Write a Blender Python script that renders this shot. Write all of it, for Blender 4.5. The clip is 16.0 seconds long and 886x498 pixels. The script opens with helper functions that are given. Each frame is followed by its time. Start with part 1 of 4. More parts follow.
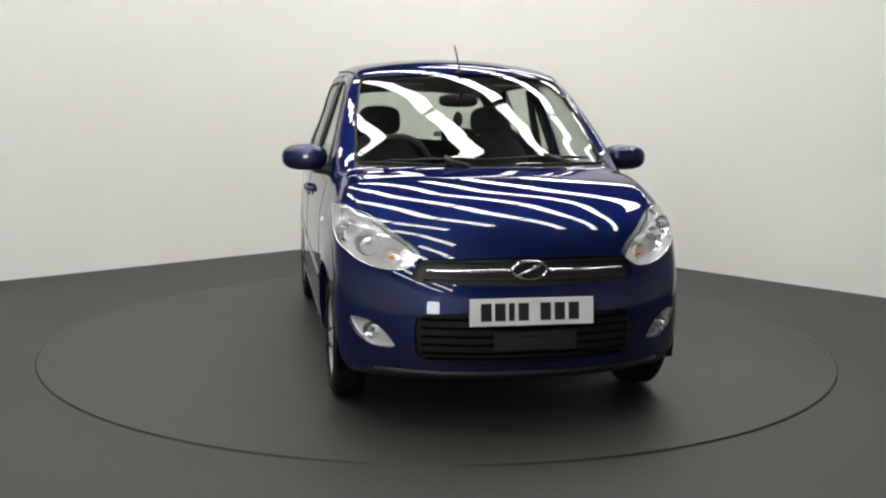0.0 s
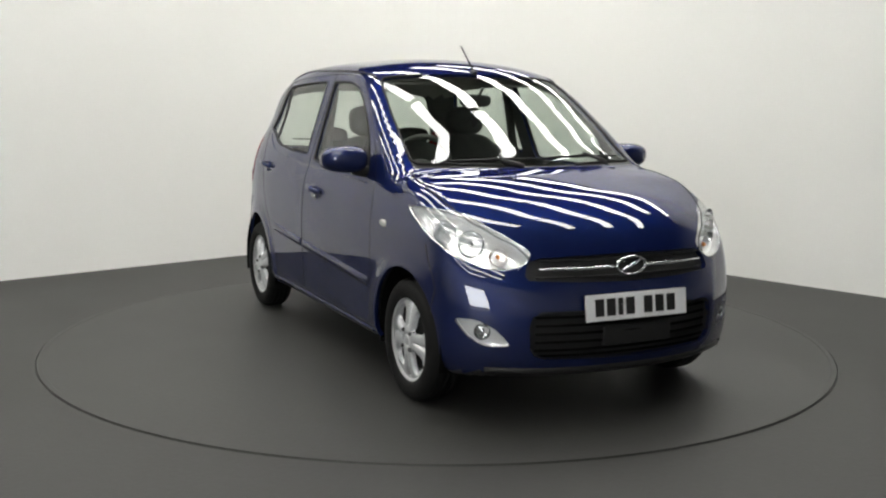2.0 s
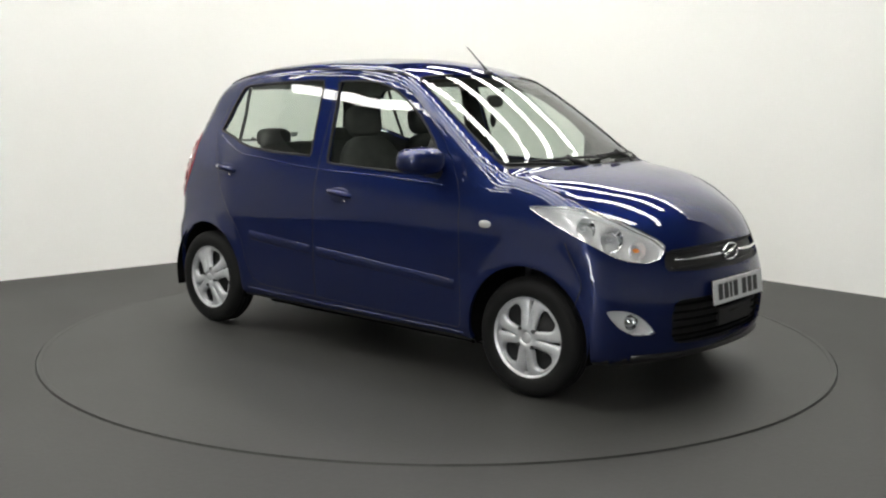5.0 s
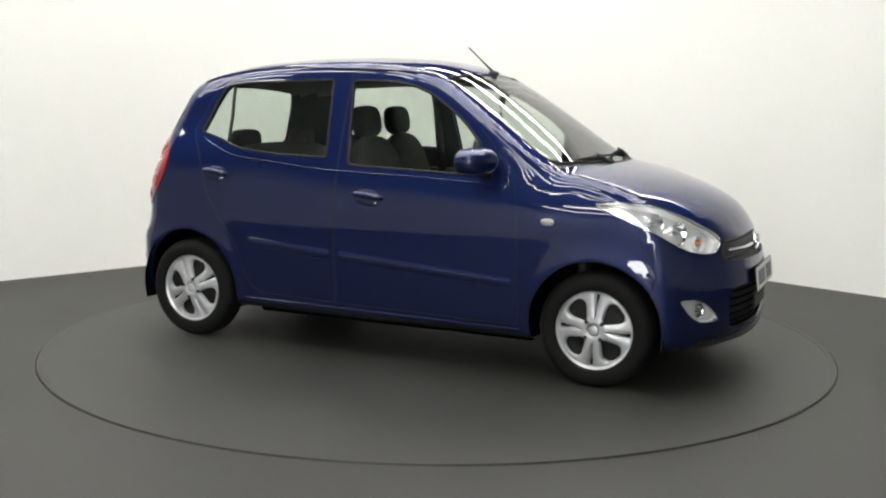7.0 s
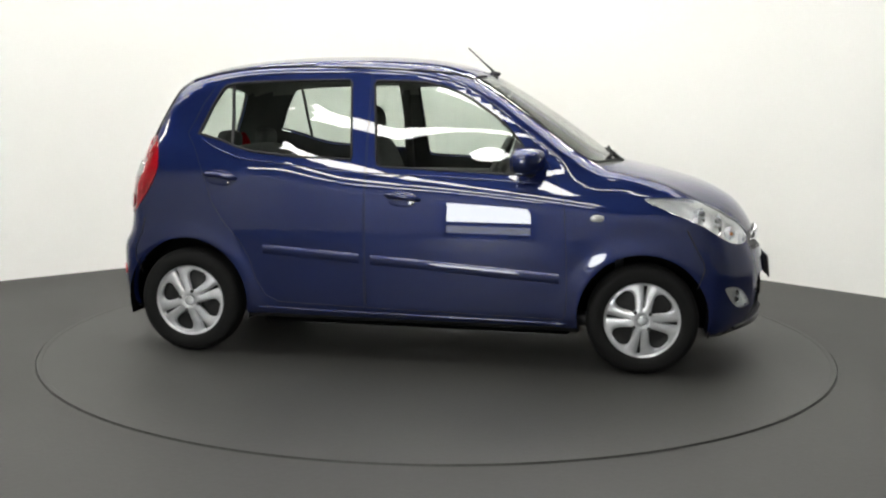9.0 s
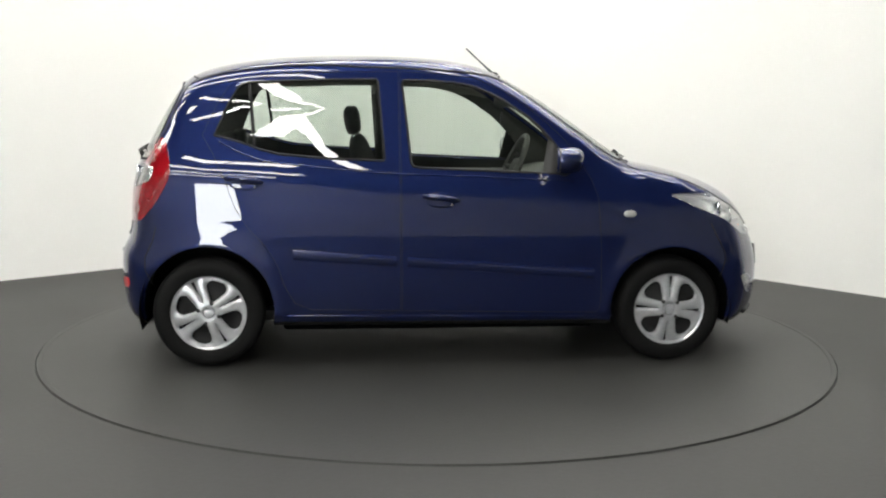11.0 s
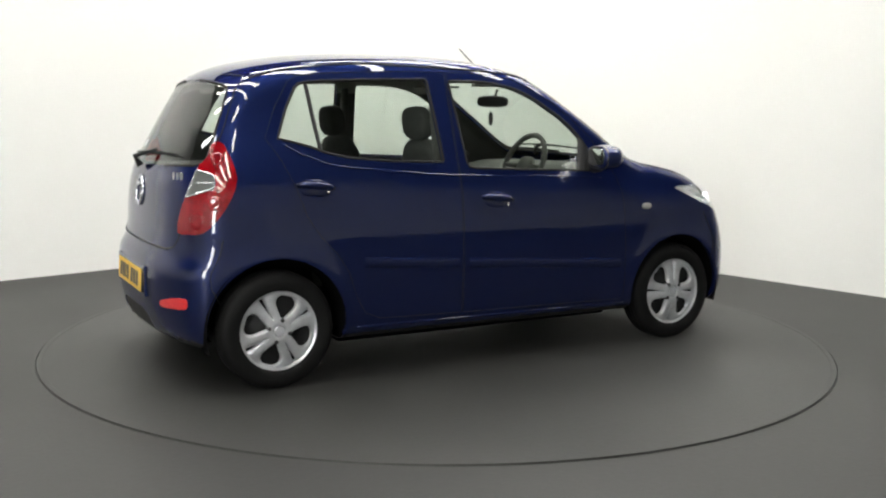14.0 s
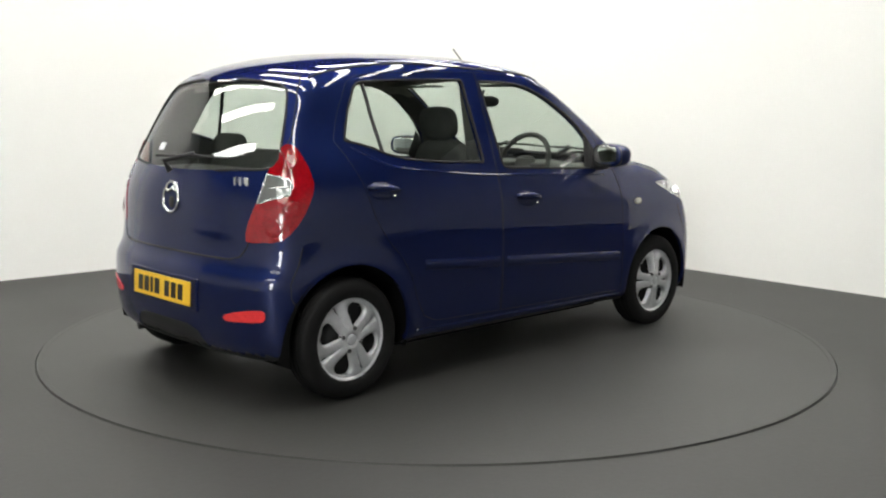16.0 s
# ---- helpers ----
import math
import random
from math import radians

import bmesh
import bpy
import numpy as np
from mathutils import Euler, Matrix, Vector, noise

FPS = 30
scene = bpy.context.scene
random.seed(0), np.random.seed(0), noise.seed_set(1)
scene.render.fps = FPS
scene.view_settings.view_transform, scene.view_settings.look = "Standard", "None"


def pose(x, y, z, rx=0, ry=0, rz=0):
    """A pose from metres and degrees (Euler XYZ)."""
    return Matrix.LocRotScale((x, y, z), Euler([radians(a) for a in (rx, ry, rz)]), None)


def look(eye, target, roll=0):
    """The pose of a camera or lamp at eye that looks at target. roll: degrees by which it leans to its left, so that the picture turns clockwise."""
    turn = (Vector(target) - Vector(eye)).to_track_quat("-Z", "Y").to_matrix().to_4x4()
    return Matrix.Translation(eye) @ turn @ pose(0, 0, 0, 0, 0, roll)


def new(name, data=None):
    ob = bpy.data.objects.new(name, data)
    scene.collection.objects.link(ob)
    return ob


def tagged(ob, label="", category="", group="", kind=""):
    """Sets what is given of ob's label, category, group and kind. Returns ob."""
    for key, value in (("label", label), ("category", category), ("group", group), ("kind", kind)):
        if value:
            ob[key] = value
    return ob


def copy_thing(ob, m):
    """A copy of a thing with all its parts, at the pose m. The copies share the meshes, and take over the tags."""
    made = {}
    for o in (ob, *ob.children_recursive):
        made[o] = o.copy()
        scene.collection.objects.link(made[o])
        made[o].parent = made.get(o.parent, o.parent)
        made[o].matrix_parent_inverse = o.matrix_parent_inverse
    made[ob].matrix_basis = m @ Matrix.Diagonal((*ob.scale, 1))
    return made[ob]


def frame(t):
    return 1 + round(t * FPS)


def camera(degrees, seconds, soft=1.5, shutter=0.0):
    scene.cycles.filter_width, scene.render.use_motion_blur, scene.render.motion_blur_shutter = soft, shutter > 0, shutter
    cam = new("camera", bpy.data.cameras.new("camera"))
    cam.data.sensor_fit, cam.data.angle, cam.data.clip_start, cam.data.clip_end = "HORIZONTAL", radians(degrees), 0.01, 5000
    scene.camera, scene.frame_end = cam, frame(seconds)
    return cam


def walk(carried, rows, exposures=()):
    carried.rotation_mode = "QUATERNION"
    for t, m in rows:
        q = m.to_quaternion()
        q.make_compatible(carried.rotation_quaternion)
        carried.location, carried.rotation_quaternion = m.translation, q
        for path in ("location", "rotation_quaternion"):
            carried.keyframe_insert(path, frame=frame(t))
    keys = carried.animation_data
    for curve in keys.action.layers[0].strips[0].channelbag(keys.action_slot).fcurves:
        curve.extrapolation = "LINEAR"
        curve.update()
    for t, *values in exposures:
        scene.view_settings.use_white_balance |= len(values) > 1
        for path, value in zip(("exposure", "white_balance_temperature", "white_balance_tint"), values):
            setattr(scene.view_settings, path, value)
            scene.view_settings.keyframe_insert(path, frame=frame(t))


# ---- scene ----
# ---------------------------------------------------------------- camera
EYE = (0.0, -5.780, 1.3218)
PITCH, ROLL, YAW = -8.098, 0.594, 0.264


def camera_pose():
    p, y = radians(PITCH), radians(YAW)
    way = Vector((math.sin(y) * math.cos(p), math.cos(y) * math.cos(p), math.sin(p)))
    return look(EYE, Vector(EYE) + way, ROLL)


cam = camera(47.63, 16.0, 2.2, 0.0)
walk(cam, [(0, camera_pose()), (16, camera_pose())],
     [(0, -0.36), (1.5, -0.32), (3.5, -0.16), (7, 0.05), (10, 0.10), (12.5, 0.14), (16, 0.14)])

# ---------------------------------------------------------------- world and light
world = bpy.data.worlds.new("world")
scene.world = world
world.use_nodes = True
bg = world.node_tree.nodes["Background"]
sky = world.node_tree.nodes.new("ShaderNodeTexSky")
sky.sky_type, sky.sun_disc = "NISHITA", False
sky.sun_elevation, sky.sun_rotation = radians(35), radians(120)
world.node_tree.links.new(sky.outputs[0], bg.inputs[0])
bg.inputs[1].default_value = 0.1

# ---------------------------------------------------------------- materials


def material(name, base, rough=0.5, metal=0.0, coat=0.0, emit=None, strength=0.0, ior=1.5, trans=0.0, alpha=1.0):
    m = bpy.data.materials.new(name)
    m.use_nodes = True
    b = m.node_tree.nodes["Principled BSDF"]
    b.inputs["Base Color"].default_value = (*base, 1)
    b.inputs["Roughness"].default_value = rough
    b.inputs["Metallic"].default_value = metal
    b.inputs["Coat Weight"].default_value = coat
    b.inputs["Coat Roughness"].default_value = 0.02
    b.inputs["IOR"].default_value = ior
    b.inputs["Transmission Weight"].default_value = trans
    b.inputs["Alpha"].default_value = alpha
    if emit:
        b.inputs["Emission Color"].default_value = (*emit, 1)
        b.inputs["Emission Strength"].default_value = strength
    return m


def grain(m, scale, low, high, rough=None, bump=0.0, fine=None, fine_amount=0.5):
    """Mottled colour at two scales, roughness variation and fine relief."""
    n, l = m.node_tree.nodes, m.node_tree.links
    b = n["Principled BSDF"]
    co = n.new("ShaderNodeTexCoord")
    a = n.new("ShaderNodeTexNoise")
    a.inputs["Scale"].default_value, a.inputs["Detail"].default_value = scale, 4
    c = n.new("ShaderNodeTexNoise")
    c.inputs["Scale"].default_value, c.inputs["Detail"].default_value = fine or scale * 14, 6
    mix = n.new("ShaderNodeMath")
    mix.operation = "MULTIPLY_ADD"
    mix.inputs[1].default_value = fine_amount
    half = n.new("ShaderNodeMath")
    half.operation = "MULTIPLY"
    half.inputs[1].default_value = 1 - fine_amount
    ramp = n.new("ShaderNodeValToRGB")
    ramp.color_ramp.elements[0].position, ramp.color_ramp.elements[1].position = 0.35, 0.65
    ramp.color_ramp.elements[0].color, ramp.color_ramp.elements[1].color = (*low, 1), (*high, 1)
    l.new(co.outputs["Object"], a.inputs["Vector"])
    l.new(co.outputs["Object"], c.inputs["Vector"])
    l.new(a.outputs["Fac"], half.inputs[0])
    l.new(c.outputs["Fac"], mix.inputs[0])
    l.new(half.outputs[0], mix.inputs[2])
    l.new(mix.outputs[0], ramp.inputs[0])
    l.new(ramp.outputs[0], b.inputs["Base Color"])
    if rough:
        r = n.new("ShaderNodeMapRange")
        r.inputs["To Min"].default_value, r.inputs["To Max"].default_value = rough
        l.new(mix.outputs[0], r.inputs["Value"])
        l.new(r.outputs[0], b.inputs["Roughness"])
    if bump:
        u = n.new("ShaderNodeBump")
        u.inputs["Strength"].default_value, u.inputs["Distance"].default_value = bump, 0.01
        l.new(c.outputs["Fac"], u.inputs["Height"])
        l.new(u.outputs[0], b.inputs["Normal"])
    return m


WALL = grain(material("white_wall_paint", (0.8, 0.8, 0.78), 0.7), 0.35, (0.79, 0.79, 0.76), (0.83, 0.83, 0.8), (0.6, 0.8), 0.06, 60, 0.25)
HALL = grain(material("grey_hall_wall", (0.3, 0.3, 0.3), 0.8), 0.5, (0.56, 0.57, 0.58), (0.64, 0.65, 0.66), (0.7, 0.9), 0.1)
# for the unseen added wall that brightens the car's near side
BACK_REFLECTOR = grain(material("pale_back_reflector", (0.5, 0.5, 0.5), 0.8), 0.5, (0.58, 0.59, 0.60), (0.66, 0.67, 0.68), (0.7, 0.9), 0.1)
FLOOR = grain(material("dark_floor_paint", (0.06, 0.06, 0.06), 0.6), 0.9, (0.0140, 0.0140, 0.0128), (0.0225, 0.0225, 0.0206), (0.5, 0.7), 0.08, 40, 0.3)
DISC = grain(material("dark_turntable_paint", (0.06, 0.06, 0.06), 0.6), 1.1, (0.0165, 0.0165, 0.0150), (0.0262, 0.0262, 0.0240), (0.45, 0.65), 0.08, 40, 0.3)
ROOF = grain(material("dark_roof_sheet", (0.05, 0.05, 0.05), 0.8), 1.0, (0.03, 0.03, 0.032), (0.05, 0.05, 0.052), (0.7, 0.9))
STEEL = grain(material("painted_steel_beam", (0.05, 0.05, 0.05), 0.6), 3.0, (0.03, 0.03, 0.03), (0.05, 0.05, 0.05), (0.5, 0.7))
LAMP = material("glowing_roof_panel", (0.9, 0.9, 0.9), 0.5, emit=(1.0, 0.985, 0.935), strength=18.2)
DOORLIGHT = material("daylit_doorway", (0.9, 0.9, 0.9), 0.5, emit=(0.95, 0.98, 1.0), strength=16.0)
# added glow, only for a fainter second band in the car's reflections
BANDGLOW = material("dim_added_glow", (0.7, 0.7, 0.7), 0.5, emit=(0.95, 0.98, 1.0), strength=2.2)
SHADOW_GAP = material("black_gap_shade", (0.01, 0.01, 0.01), 0.9)

# ---------------------------------------------------------------- mesh helpers


def part(name, bm, mat, parent=None, label="", smooth=False):
    """Links a bmesh as one mesh object, under a thing or a part."""
    me = bpy.data.meshes.new(name)
    bm.to_mesh(me)
    bm.free()
    for m in mat if isinstance(mat, (list, tuple)) else [mat]:
        me.materials.append(m)
    if smooth:
        me.shade_smooth()
    ob = new(name, me)
    if parent:
        ob.parent = parent
    if label:
        ob["label"] = label
    return ob


def box(x0, y0, z0, x1, y1, z1, bevel=0.0, bm=None, segs=2):
    bm = bm or bmesh.new()
    r = bmesh.ops.create_cube(bm, size=1, matrix=Matrix.Translation(((x0 + x1) / 2, (y0 + y1) / 2, (z0 + z1) / 2)) @ Matrix.Diagonal((x1 - x0, y1 - y0, z1 - z0, 1)))
    if bevel:
        es = list({e for v in r["verts"] for e in v.link_edges})
        bmesh.ops.bevel(bm, geom=es, offset=bevel, segments=segs, affect="EDGES", profile=0.5)
    return bm


def lathe(profile, n=48, bm=None, m=None):
    """Turns (radius, height) pairs about the local y axis: height runs along -y."""
    bm = bm or bmesh.new()
    rings = []
    for r, h in profile:
        rings.append([bm.verts.new((r * math.cos(a), -h, r * math.sin(a))) for a in (2 * math.pi * i / n for i in range(n))])
    for a, b in zip(rings, rings[1:]):
        for i in range(n):
            bm.faces.new((a[i], a[(i + 1) % n], b[(i + 1) % n], b[i]))
    if m is not None:
        bmesh.ops.transform(bm, matrix=m, verts=[v for q in rings for v in q])
    return bm


def tube(points, r, n=10, bm=None, closed=False):
    """A round bar along points; r is one radius or one for each point."""
    bm = bm or bmesh.new()
    pts = [Vector(p) for p in points]
    k = len(pts)
    rs = r if isinstance(r, (list, tuple)) else [r] * k
    rings = []
    side = None
    for i, p in enumerate(pts):
        a = pts[(i - 1) % k] if closed else pts[max(i - 1, 0)]
        b = pts[(i + 1) % k] if closed else pts[min(i + 1, k - 1)]
        d = (b - a).normalized()
        if side is None:
            side = d.orthogonal().normalized()
        side = (side - d * side.dot(d)).normalized()
        up = d.cross(side)
        rings.append([bm.verts.new(p + (side * math.cos(q) + up * math.sin(q)) * rs[i]) for q in (2 * math.pi * j / n for j in range(n))])
    pairs = list(zip(rings, rings[1:])) + ([(rings[-1], rings[0])] if closed else [])
    for a, b in pairs:
        for j in range(n):
            bm.faces.new((a[j], a[(j + 1) % n], b[(j + 1) % n], b[j]))
    if not closed:
        bm.faces.new(rings[0][::-1])
        bm.faces.new(rings[-1])
    return bm


# ---------------------------------------------------------------- the place: floor, turntable, walls, hall
TABLE_R, FLOOR_Z = 2.195, -0.005


def make_floor():
    bm = bmesh.new()
    n = 128
    ring = [bm.verts.new(((TABLE_R + 0.004) * math.cos(2 * math.pi * i / n), (TABLE_R + 0.004) * math.sin(2 * math.pi * i / n), FLOOR_Z)) for i in range(n)]
    mid = [bm.verts.new((4 * math.cos(2 * math.pi * i / n), 4 * math.sin(2 * math.pi * i / n), FLOOR_Z)) for i in range(n)]
    out = [bm.verts.new((17 * math.cos(2 * math.pi * i / n), 17 * math.sin(2 * math.pi * i / n), FLOOR_Z)) for i in range(n)]
    low = [bm.verts.new((v.co.x, v.co.y, -0.05)) for v in ring]
    for i in range(n):
        j = (i + 1) % n
        bm.faces.new((ring[i], mid[i], mid[j], ring[j]))
        bm.faces.new((mid[i], out[i], out[j], mid[j]))
        bm.faces.new((low[i], ring[i], ring[j], low[j]))
    ob = part("floor", bm, FLOOR)
    tagged(ob, "dark grey painted concrete studio floor, matt", "floor", kind="structure")
    # black sheet below the deck puts the gap's shade into colour
    bm = bmesh.new()
    bmesh.ops.create_circle(bm, cap_ends=True, radius=TABLE_R + 0.2, segments=96, matrix=Matrix.Translation((0, 0, -0.05)))
    pit = part("turntable_pit", bm, SHADOW_GAP)
    tagged(pit, "black sheet under the turntable, for the shade in its gap", "floor", kind="structure")


def make_turntable():
    t = new("turntable")
    bm = bmesh.new()
    n = 128
    prof = [(0.0, -0.03), (TABLE_R, -0.03), (TABLE_R, -0.006), (TABLE_R - 0.006, 0.0), (1.1, 0.0), (0.0, 0.0)]
    rings = []
    for r, z in prof:
        rings.append([bm.verts.new((r * math.cos(2 * math.pi * i / n), r * math.sin(2 * math.pi * i / n), z)) for i in range(n)] if r else [bm.verts.new((0, 0, z))])
    for a, b in zip(rings, rings[1:]):
        for i in range(n):
            j = (i + 1) % n
            f = [a[i % len(a)], a[j % len(a)], b[j % len(b)], b[i % len(b)]]
            bm.faces.new(list(dict.fromkeys(f)))
    bmesh.ops.recalc_face_normals(bm, faces=bm.faces)
    part("deck", bm, DISC, t)
    bm = bmesh.new()
    prof = [(TABLE_R - 0.030, 0.0), (TABLE_R - 0.028, 0.0018), (TABLE_R - 0.004, 0.0018), (TABLE_R - 0.001, -0.004)]
    rings = [[bm.verts.new((r * math.cos(2 * math.pi * i / n), r * math.sin(2 * math.pi * i / n), z)) for i in range(n)] for r, z in prof]
    for a, b in zip(rings, rings[1:]):
        for i in range(n):
            bm.faces.new((a[i], b[i], b[(i + 1) % n], a[(i + 1) % n]))
    part("edge_ring", bm, DISC, t, "low raised edge ring in the deck's own paint")
    return tagged(t, "flat dark grey round car turntable barely above the floor", "turntable")


def make_wall(name, a, b, top, thick, mat, label):
    """An upright wall from a to b (its face), with its thickness to the left of that way."""
    a, b = Vector((*a, FLOOR_Z)), Vector((*b, FLOOR_Z))
    d = (b - a).normalized()
    nrm = Vector((-d.y, d.x, 0)) * thick
    bm = bmesh.new()
    lo = [bm.verts.new(p) for p in (a, b, b + nrm, a + nrm)]
    hi = [bm.verts.new(p.co + Vector((0, 0, top))) for p in lo]
    for i in range(4):
        j = (i + 1) % 4
        bm.faces.new((lo[i], lo[j], hi[j], hi[i]))
    bm.faces.new(hi)
    bm.faces.new(lo[::-1])
    bmesh.ops.recalc_face_normals(bm, faces=bm.faces)
    return tagged(part(name, bm, mat), label, "wall", kind="structure")


CORNER = (0.065, 4.66)
LEFT_DIR = Vector((-1.98, -1.81)).normalized()
RIGHT_DIR = Vector((1.19, -1.28)).normalized()


def along(p, d, s):
    return (p[0] + d.x * s, p[1] + d.y * s)


WALL_TOP = 3.2


def make_cove(radius):
    """The rounded inner corner where the two studio walls meet."""
    c0 = Vector(CORNER)
    a, b = c0 + LEFT_DIR * radius, c0 + RIGHT_DIR * radius
    mid = a + RIGHT_DIR * radius
    bm = bmesh.new()
    rows = []
    for i in range(17):
        t = math.pi / 2 * i / 16
        p = mid - RIGHT_DIR * radius * math.cos(t) - LEFT_DIR * radius * math.sin(t)
        rows.append((bm.verts.new((p.x, p.y, FLOOR_Z)), bm.verts.new((p.x, p.y, WALL_TOP - 0.004))))
    for p, q in zip(rows, rows[1:]):
        bm.faces.new((p[0], q[0], q[1], p[1]))
    back = [bm.verts.new((c0.x, c0.y + 0.02, FLOOR_Z)), bm.verts.new((c0.x, c0.y + 0.02, WALL_TOP - 0.004))]
    bm.faces.new([r[1] for r in rows] + [back[1]])
    bmesh.ops.recalc_face_normals(bm, faces=bm.faces)
    tagged(part("wall_corner", bm, WALL, smooth=False), "rounded white corner joining the studio walls", "wall", kind="structure")


def make_room():
    """The white studio corner, set in a larger grey hall, with the roof over all."""
    make_wall("wall_left", CORNER, along(CORNER, LEFT_DIR, 6.1), WALL_TOP, -0.12, WALL, "plain white painted studio wall behind the turntable")
    make_wall("wall_right", along(CORNER, RIGHT_DIR, 5.7), CORNER, WALL_TOP, -0.12, WALL, "plain white painted studio wall, slightly warm")
    make_cove(0.9)
    # the hall lies square to the studio walls
    u, v = RIGHT_DIR, LEFT_DIR
    pts = [Vector(CORNER) - (u + v) * 4.5 + u * a + v * b for a, b in ((0, 0), (19, 0), (19, 19), (0, 19))]
    for i in range(4):
        a, b = pts[i], pts[(i + 1) % 4]
        make_wall("wall_hall_%d" % (i + 1), a, b, ROOF_Z + 0.2, -0.2, HALL, "grey sheet wall of the surrounding hall")
    c = (pts[0] + pts[2]) / 2
    bm = box(-9.8, -9.8, 0, 9.8, 9.8, 0.15)
    ob = part("ceiling", bm, ROOF)
    ang = math.atan2(RIGHT_DIR.y, RIGHT_DIR.x)
    ob.matrix_basis = Matrix.Translation((c.x, c.y, ROOF_Z)) @ Matrix.Rotation(ang, 4, "Z")
    tagged(ob, "dark sheet roof over the studio", "ceiling", kind="structure")
    return ang


ROOF_Z = 5.2
STRIP_GAP, STRIP_W, PANEL_L = 1.3, 0.33, 1.92


def make_roof_lights(ang):
    light = new("roof_light")
    part("frame", frame_ring(PANEL_L / 2, STRIP_W / 2, 0.015, 0.06), STEEL, light)
    bm = box(-PANEL_L / 2 + 0.017, -STRIP_W / 2 + 0.017, 0.01, PANEL_L / 2 - 0.017, STRIP_W / 2 - 0.017, 0.03)
    part("panel", bm, LAMP, light)
    tagged(light, "long white glowing roof light panel in a dark frame", "roof light", "roof lights")
    base = Matrix.Translation((0, 0, ROOF_Z - 0.065)) @ Matrix.Rotation(ang, 4, "Z")
    first = True
    for row in range(-8, 6):
        # the bay over the left of the turntable has no panels
        # bays 2, 3 and bay 1 of rows 0-2 are unseen added fill
        last = 3 if row < -5 else 2 if row < -3 else 1 if row < -2 or 0 <= row < 3 else 0
        bays = [k for k in range(-3, last + 1) if row >= -3 and k > -3 or row < -3 and k >= 1 or -6 < row < -1 and k < -1]
        for k in bays:
            m = base @ Matrix.Translation((k * (PANEL_L + 0.05) + 0.25 + 0.37 * (row % 3), row * STRIP_GAP + 0.7, 0))
            if first:
                light.matrix_basis = m
                first = False
            else:
                copy_thing(light, m)


def frame_ring(hx, hy, w, h):
    bm = bmesh.new()
    o = [bm.verts.new((x, y, z)) for z in (0, h) for x, y in ((-hx, -hy), (hx, -hy), (hx, hy), (-hx, hy))]
    i = [bm.verts.new((x, y, z)) for z in (0, h) for x, y in ((-hx + w, -hy + w), (hx - w, -hy + w), (hx - w, hy - w), (-hx + w, hy - w))]
    for k in range(4):
        j = (k + 1) % 4
        bm.faces.new((o[k], o[j], o[4 + j], o[4 + k]))
        bm.faces.new((i[j], i[k], i[4 + k], i[4 + j]))
        bm.faces.new((o[j], o[k], i[k], i[j]))
        bm.faces.new((o[4 + k], o[4 + j], i[4 + j], i[4 + k]))
    bmesh.ops.recalc_face_normals(bm, faces=bm.faces)
    return bm


def make_doorway():
    """A bright doorway in an added wall behind the camera."""
    d = new("doorway")
    part("frame", box(-0.72, -0.03, 0.0, 0.72, 0.06, 2.7, 0.01), STEEL, d)
    part("opening", box(-0.65, -0.05, 0.55, 0.65, -0.034, 2.6), DOORLIGHT, d, "bright daylight through an open doorway")
    # glowing strip added under the opening, mirrored as a dim band
    part("lower_glow", box(-0.65, -0.05, 0.14, 0.65, -0.034, 0.36), BANDGLOW, d, "dim glowing strip added below the opening for a second reflected band")
    # unseen wall, added to carry the doorway and bounce light onto the car
    make_wall("wall_back_reflector", (-7.0, -9.7), (6.0, -9.7), 3.6, -0.15, BACK_REFLECTOR, "pale grey wall added unseen behind the camera, to reflect in the car")
    d.matrix_basis = Matrix.Translation((-2.45, -9.6, FLOOR_Z)) @ Matrix.Rotation(math.pi, 4, "Z")
    tagged(d, "tall bright doorway standing open to daylight", "doorway", kind="structure")


make_floor()
turntable = make_turntable()
HALL_ANGLE = make_room()
make_roof_lights(HALL_ANGLE)
make_doorway()

# ---------------------------------------------------------------- the car's shape
# Car space: x forward, y to its left, z up; the origin lies on the ground midway between the axles.
HUB_F, HUB_R, HUB_Z, TYRE_R = 1.19, -1.19, 0.278, 0.278

SILHOUETTE = np.array([
    (-1.60, 0.20), (-1.665, 0.24), (-1.69, 0.32), (-1.70, 0.42), (-1.70, 0.53), (-1.69, 0.585), (-1.665, 0.62),
    (-1.650, 0.70), (-1.645, 0.80), (-1.635, 0.92), (-1.61, 1.02), (-1.55, 1.14), (-1.472, 1.28), (-1.398, 1.40), (-1.35, 1.458),
    (-1.25, 1.508), (-1.08, 1.549), (-0.85, 1.579), (-0.55, 1.595), (-0.22, 1.595), (0.05, 1.578), (0.22, 1.546), (0.34, 1.501),
    (0.47, 1.433), (0.60, 1.354), (0.75, 1.257), (0.90, 1.151), (1.00, 1.076), (1.06, 1.041), (1.14, 1.022),
    (1.26, 0.998), (1.38, 0.970), (1.50, 0.935), (1.60, 0.890), (1.68, 0.838), (1.74, 0.767), (1.785, 0.684),
    (1.82, 0.60), (1.845, 0.51), (1.852, 0.41), (1.845, 0.31), (1.82, 0.235), (1.76, 0.19)])


